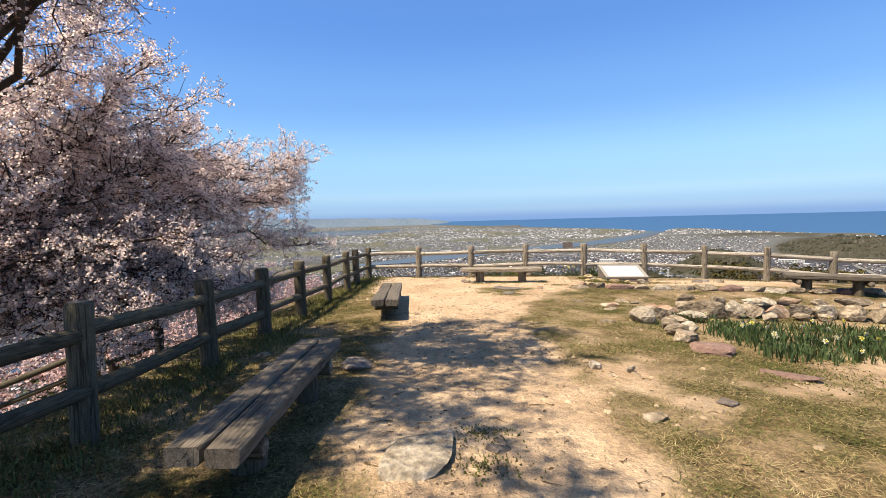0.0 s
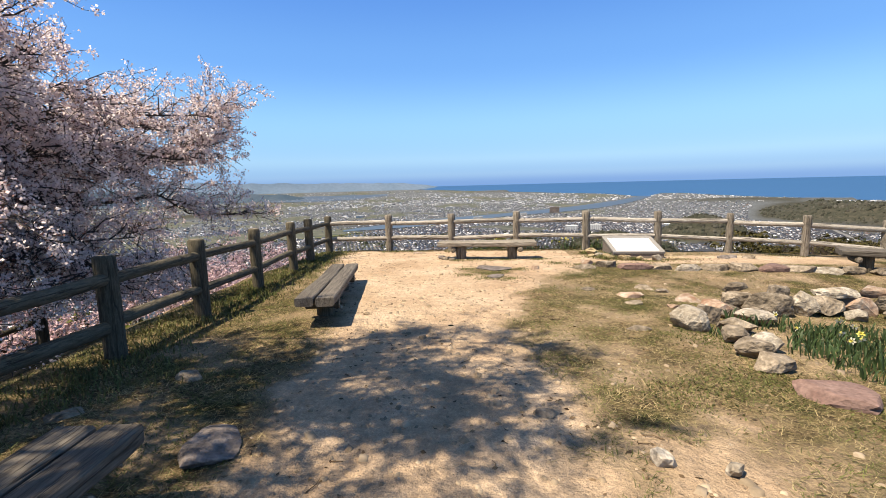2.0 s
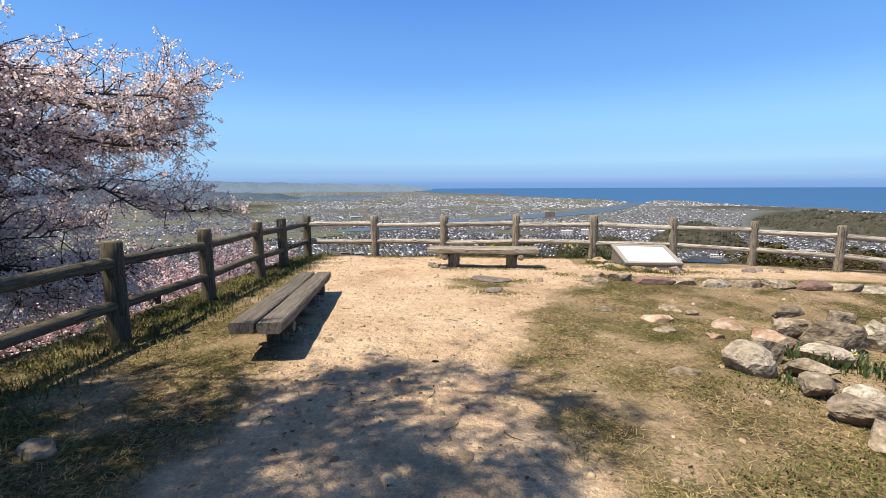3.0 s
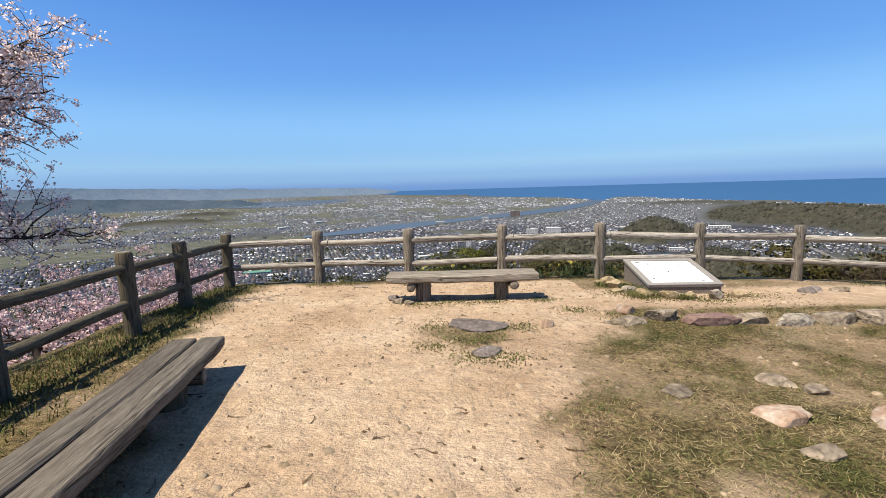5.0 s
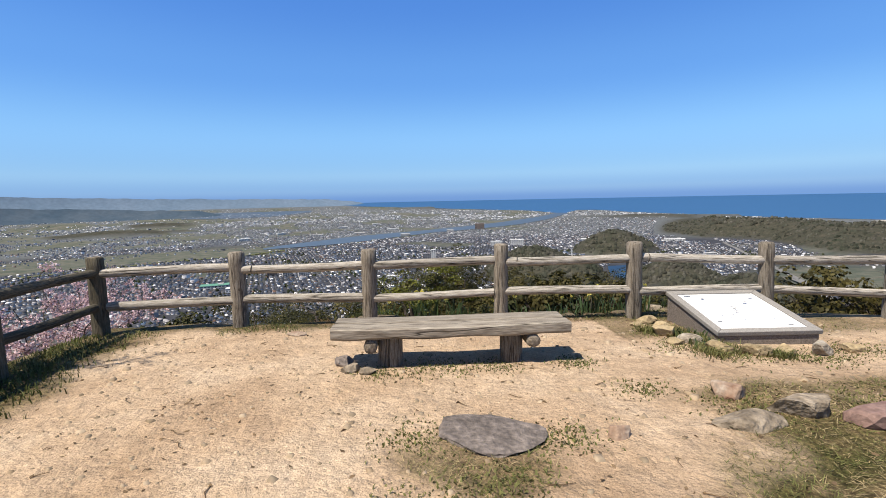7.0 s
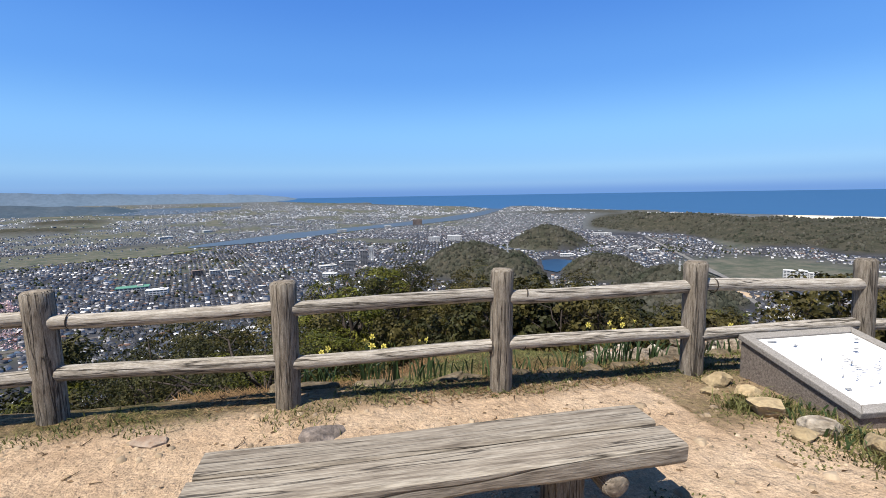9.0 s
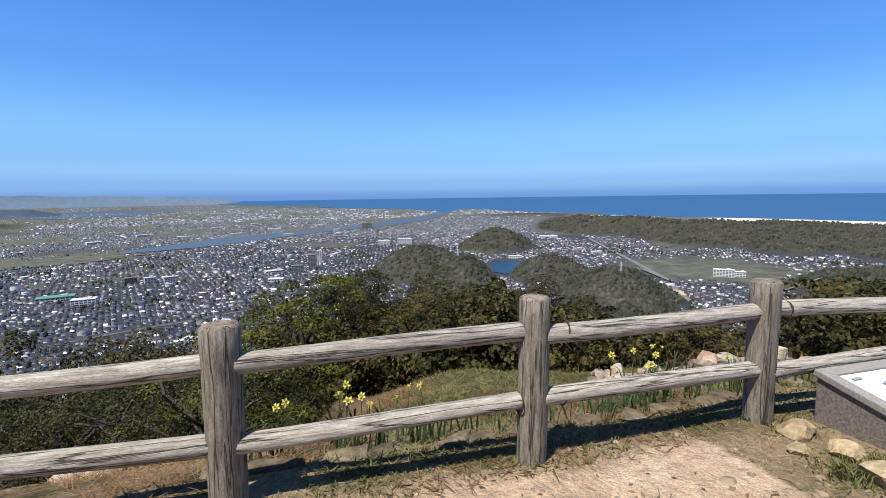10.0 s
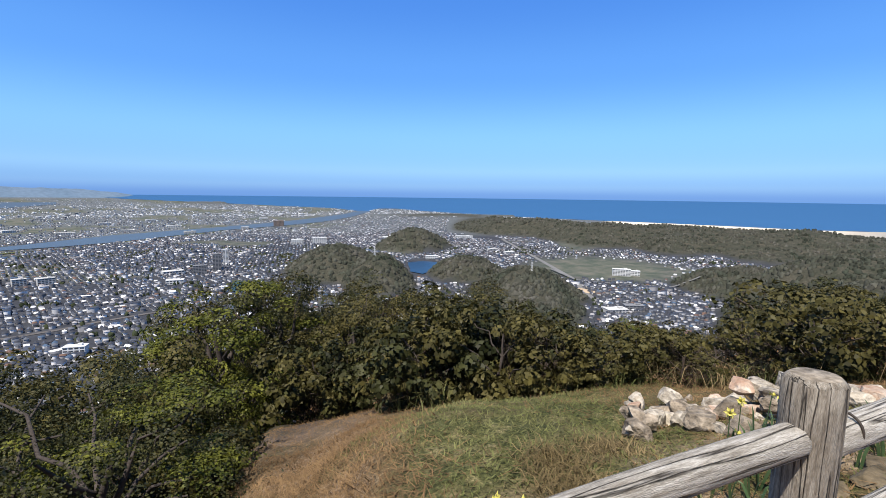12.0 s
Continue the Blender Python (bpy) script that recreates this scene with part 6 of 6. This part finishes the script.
    blades("weed_tufts", X, Y, 0.026, M_BLADE, "low green weeds round slabs, benches and kerb stones", rng, 0.006, 0.9)
    # long grass beside the map board, heaps of raked straw outside the fence
    spots = [(3.98, 10.9, 0.09), (4.02, 10.55, 0.1), (4.12, 10.3, 0.1), (3.85, 10.1, 0.09), (4.45, 10.0, 0.08), (3.7, 10.95, 0.06)]
    X = np.concatenate([x + s * rng.normal(size=int(2600 * s)) for x, y, s in spots]); Y = np.concatenate([y + s * rng.normal(size=int(2600 * s)) for x, y, s in spots])
    blades("long_grass", X, Y, 0.1, M_BLADE, "tufts of long green grass beside the map board", rng, 0.004, 1.0)
    spots = [(2.85, 13.25, 0.16), (3.1, 13.6, 0.15), (3.7, 13.6, 0.13)]
    X = np.concatenate([x + s * rng.normal(size=int(3400 * s)) for x, y, s in spots]); Y = np.concatenate([y + s * rng.normal(size=int(3400 * s)) for x, y, s in spots])
    blades("straw_heap", X, Y, 0.11, M_REED, "raked heaps of dry straw on the slope outside the fence", rng, 0.004, 1.8)
    # tufts under the fence
    n = 6000
    t = rng.uniform(0, 1, n)
    X = -2.2 + 11 * t; Y = fence_y(X) - 0.25 + rng.normal(size=n) * 0.22
    c = nz(X, Y, 2.2, 2)
    ok = c > 0.3
    blades("fence_tufts", X[ok], Y[ok], 0.05, M_BLADE, "tufts of longer grass under the fence", rng, 0.004, 1.0)
    n = 15000
    Y = rng.uniform(-2, 12, n); X = -2.05 - 0.035 * Y + rng.normal(size=n) * 0.28
    ok = nz(X, Y, 1.9, 5) + rng.normal(size=n) * 0.3 > -0.25
    X, Y = X[ok], Y[ok]
    blades("fence_tufts", X, Y, 0.075, M_BLADE, "tufts of longer grass under the fence", rng, 0.005, 0.7)


grow()


def litter():
    """Fallen twigs, dead leaves and crumbs of bark on the sand."""
    rng = np.random.default_rng(9)
    n = 5200
    X = rng.uniform(-2.3, 6, n); Y = rng.uniform(-1.5, 11.8, n)
    ok = rng.uniform(size=n) < 0.25 + 0.75 * sstep(0.0, 0.6, nz(X, Y, 1.7, 5))
    X, Y = X[ok], Y[ok]
    Z = land(X, Y) + 0.004
    s = Soup()
    s.leaves(np.stack([X, Y, Z], -1), 0.036, rng, 0.55, flat=0.8)
    for x, y, z in list(zip(X, Y, Z))[:420]:
        a = rng.uniform(0, 6.28); ln = rng.uniform(0.03, 0.14)
        s.tube([(x, y, z), (x + ln * 0.5 * math.cos(a), y + ln * 0.5 * math.sin(a), z + 0.006), (x + ln * math.cos(a + 0.3), y + ln * math.sin(a + 0.3), z)], 0.0035, 0.002, 4)
    m = mat("dead_leaf", [(0.09, 0.055, 0.03), (0.24, 0.16, 0.09)], 4, 0.9, island=0.4)
    tagged(new("leaf_litter", s.mesh("leaf_litter", m)), "dead brown leaves and twigs scattered on the sand", "leaf litter", kind="stuff")


litter()

M_YELLOW = mat("daffodil_yellow", [(0.82, 0.70, 0.10), (0.88, 0.80, 0.28)], 20, 0.6, fine=0.05, trans=0.25)
M_CREAM = mat("narcissus_cream", [(0.80, 0.78, 0.62), (0.86, 0.85, 0.74)], 20, 0.6, fine=0.05, trans=0.25)
M_DLEAF = mat("daffodil_leaf", [(0.045, 0.085, 0.03), (0.08, 0.125, 0.05)], 12, 0.5, island=0.3, fine=0.1, trans=0.15)


def flower_mesh(size):
    V, F, mi = [], [], []
    for k in range(6):
        a = k * math.pi / 3
        b = len(V)
        c, s = math.cos(a), math.sin(a)
        for (u, w, z) in ((0.12, 0, 0), (0.6, 0.28, 0.06), (1.0, 0, -0.05), (0.6, -0.28, 0.06)):
            V.append((size * (u * c - w * s), size * (u * s + w * c), size * z))
        F.append((b, b + 1, b + 2, b + 3)); mi.append(0)
    b = len(V)
    for z, rr in ((0.0, 0.22), (0.45, 0.3), (0.55, 0.42)):
        for k in range(8):
            a = k * math.pi / 4
            V.append((size * rr * math.cos(a), size * rr * math.sin(a), size * z))
    for lv in range(2):
        for k in range(8):
            F.append((b + lv * 8 + k, b + lv * 8 + (k + 1) % 8, b + lv * 8 + 8 + (k + 1) % 8, b + lv * 8 + 8 + k)); mi.append(1)
    F.append(tuple(b + k for k in range(8))[::-1]); mi.append(1)
    return V, F, mi


FV, FF, FM = flower_mesh(0.036)
FLOWER_Y = mesh("flower", FV, FF, [M_YELLOW, M_YELLOW], False, FM)
FLOWER_C = mesh("flower", FV, FF, [M_CREAM, M_YELLOW], False, FM)


def daffodils(x, y, n_leaf, n_flower, spread, h, seed, cream=False):
    rng = random.Random(seed)
    g = gz(x, y)
    th = thing("daffodil_clump", Matrix.Translation((x, y, g)), "clump of cream narcissus with green strap leaves" if cream else "clump of yellow daffodils with green strap leaves", "flowers", "daffodils and narcissus")
    V, F = [], []
    for i in range(n_leaf):
        a, q = rng.uniform(0, 6.28), spread * math.sqrt(rng.random())
        bx, by = q * math.cos(a), q * math.sin(a)
        bz = gz(x + bx, y + by) - g - 0.01
        hh = h * rng.uniform(0.6, 1.1); d = rng.uniform(0, 6.28); ln = hh * rng.uniform(0.15, 0.6); t = rng.uniform(0, 3.14)
        wx, wy = 0.008 * math.cos(t), 0.008 * math.sin(t)
        b = len(V)
        for f, w, up in ((0, 1, 0), (0.25, 1, 0.5), (0.6, 0.85, 0.85), (1, 0.1, 1.0 - 0.12 * ln / hh)):
            px, py, pz = bx + ln * f * math.cos(d), by + ln * f * math.sin(d), bz + hh * up
            V += [(px - wx * w, py - wy * w, pz), (px + wx * w, py + wy * w, pz)]
        F += [(b + 2 * k, b + 2 * k + 1, b + 2 * k + 3, b + 2 * k + 2) for k in range(3)]
    part("foliage", mesh("foliage", V, F, M_DLEAF), th)
    for i in range(n_flower):
        a, q = rng.uniform(0, 6.28), spread * 0.9 * math.sqrt(rng.random())
        bx, by = q * math.cos(a), q * math.sin(a)
        bz = gz(x + bx, y + by) - g
        hh = h * rng.uniform(0.95, 1.35)
        tx, ty = bx + rng.uniform(-0.05, 0.05), by + rng.uniform(-0.05, 0.05)
        st = Soup()
        st.tube([(bx, by, bz - 0.02), ((bx + tx) / 2, (by + ty) / 2, bz + hh * 0.55), (tx, ty, bz + hh)], 0.004, 0.003, 5)
        part("stalk", st.mesh("stalk", M_DLEAF, True), th)
        part("flower", FLOWER_C if cream else FLOWER_Y, th, Matrix.Translation((tx, ty, bz + hh)) @ Matrix.Rotation(rng.uniform(0, 6.28), 4, "Z") @ Matrix.Rotation(radians(rng.uniform(50, 85)), 4, "X"))


for k, (x, y, nl, nf, sp, h) in enumerate(((1.35, 12.55, 50, 6, 0.25, 0.34), (1.75, 12.5, 40, 3, 0.22, 0.30), (2.15, 12.4, 16, 1, 0.22, 0.22), (2.6, 12.35, 18, 1, 0.22, 0.22), (3.1, 12.3, 26, 1, 0.22, 0.24), (3.55, 12.35, 40, 5, 0.24, 0.32), (4.2, 12.15, 36, 2, 0.24, 0.28), (4.7, 12.1, 28, 1, 0.24, 0.25),
                                           (0.85, 12.75, 30, 2, 0.2, 0.28), (5.3, 11.95, 24, 0, 0.25, 0.24), (4.0, 12.55, 40, 3, 0.25, 0.4))):
    daffodils(x, y, int(nl * 0.7), nf, sp, h, 500 + k)
for k in range(34):
    x = 4.0 + 0.36 * (k % 8) + rs.uniform(-0.12, 0.12); y = 4.95 - 0.5 * (k // 8) - 0.03 * (k % 8) + rs.uniform(-0.16, 0.16) + 0.25 * sstep(3, 0, k % 8)
    daffodils(x, y, 70, (k * 7) % 3, 0.28, rs.uniform(0.13, 0.18), 600 + k, cream=(k % 5 != 0))
for k, (x, y) in enumerate(((4.75, 6.25), (3.4, 4.75), (4.05, 10.75), (3.95, 10.35), (-0.95, -0.25))):
    daffodils(x, y, 40, 0, 0.16, 0.10, 700 + k)
    
# ---- lower terrace ----
low = []
for (x, y) in ((-6.2, 7.6), (-7.3, 6.8), (-8.5, 6.1), (-9.8, 5.4)):
    low.append((x, y, None))
build_fence(low, "dark log fence along the terrace below the cherry tree")
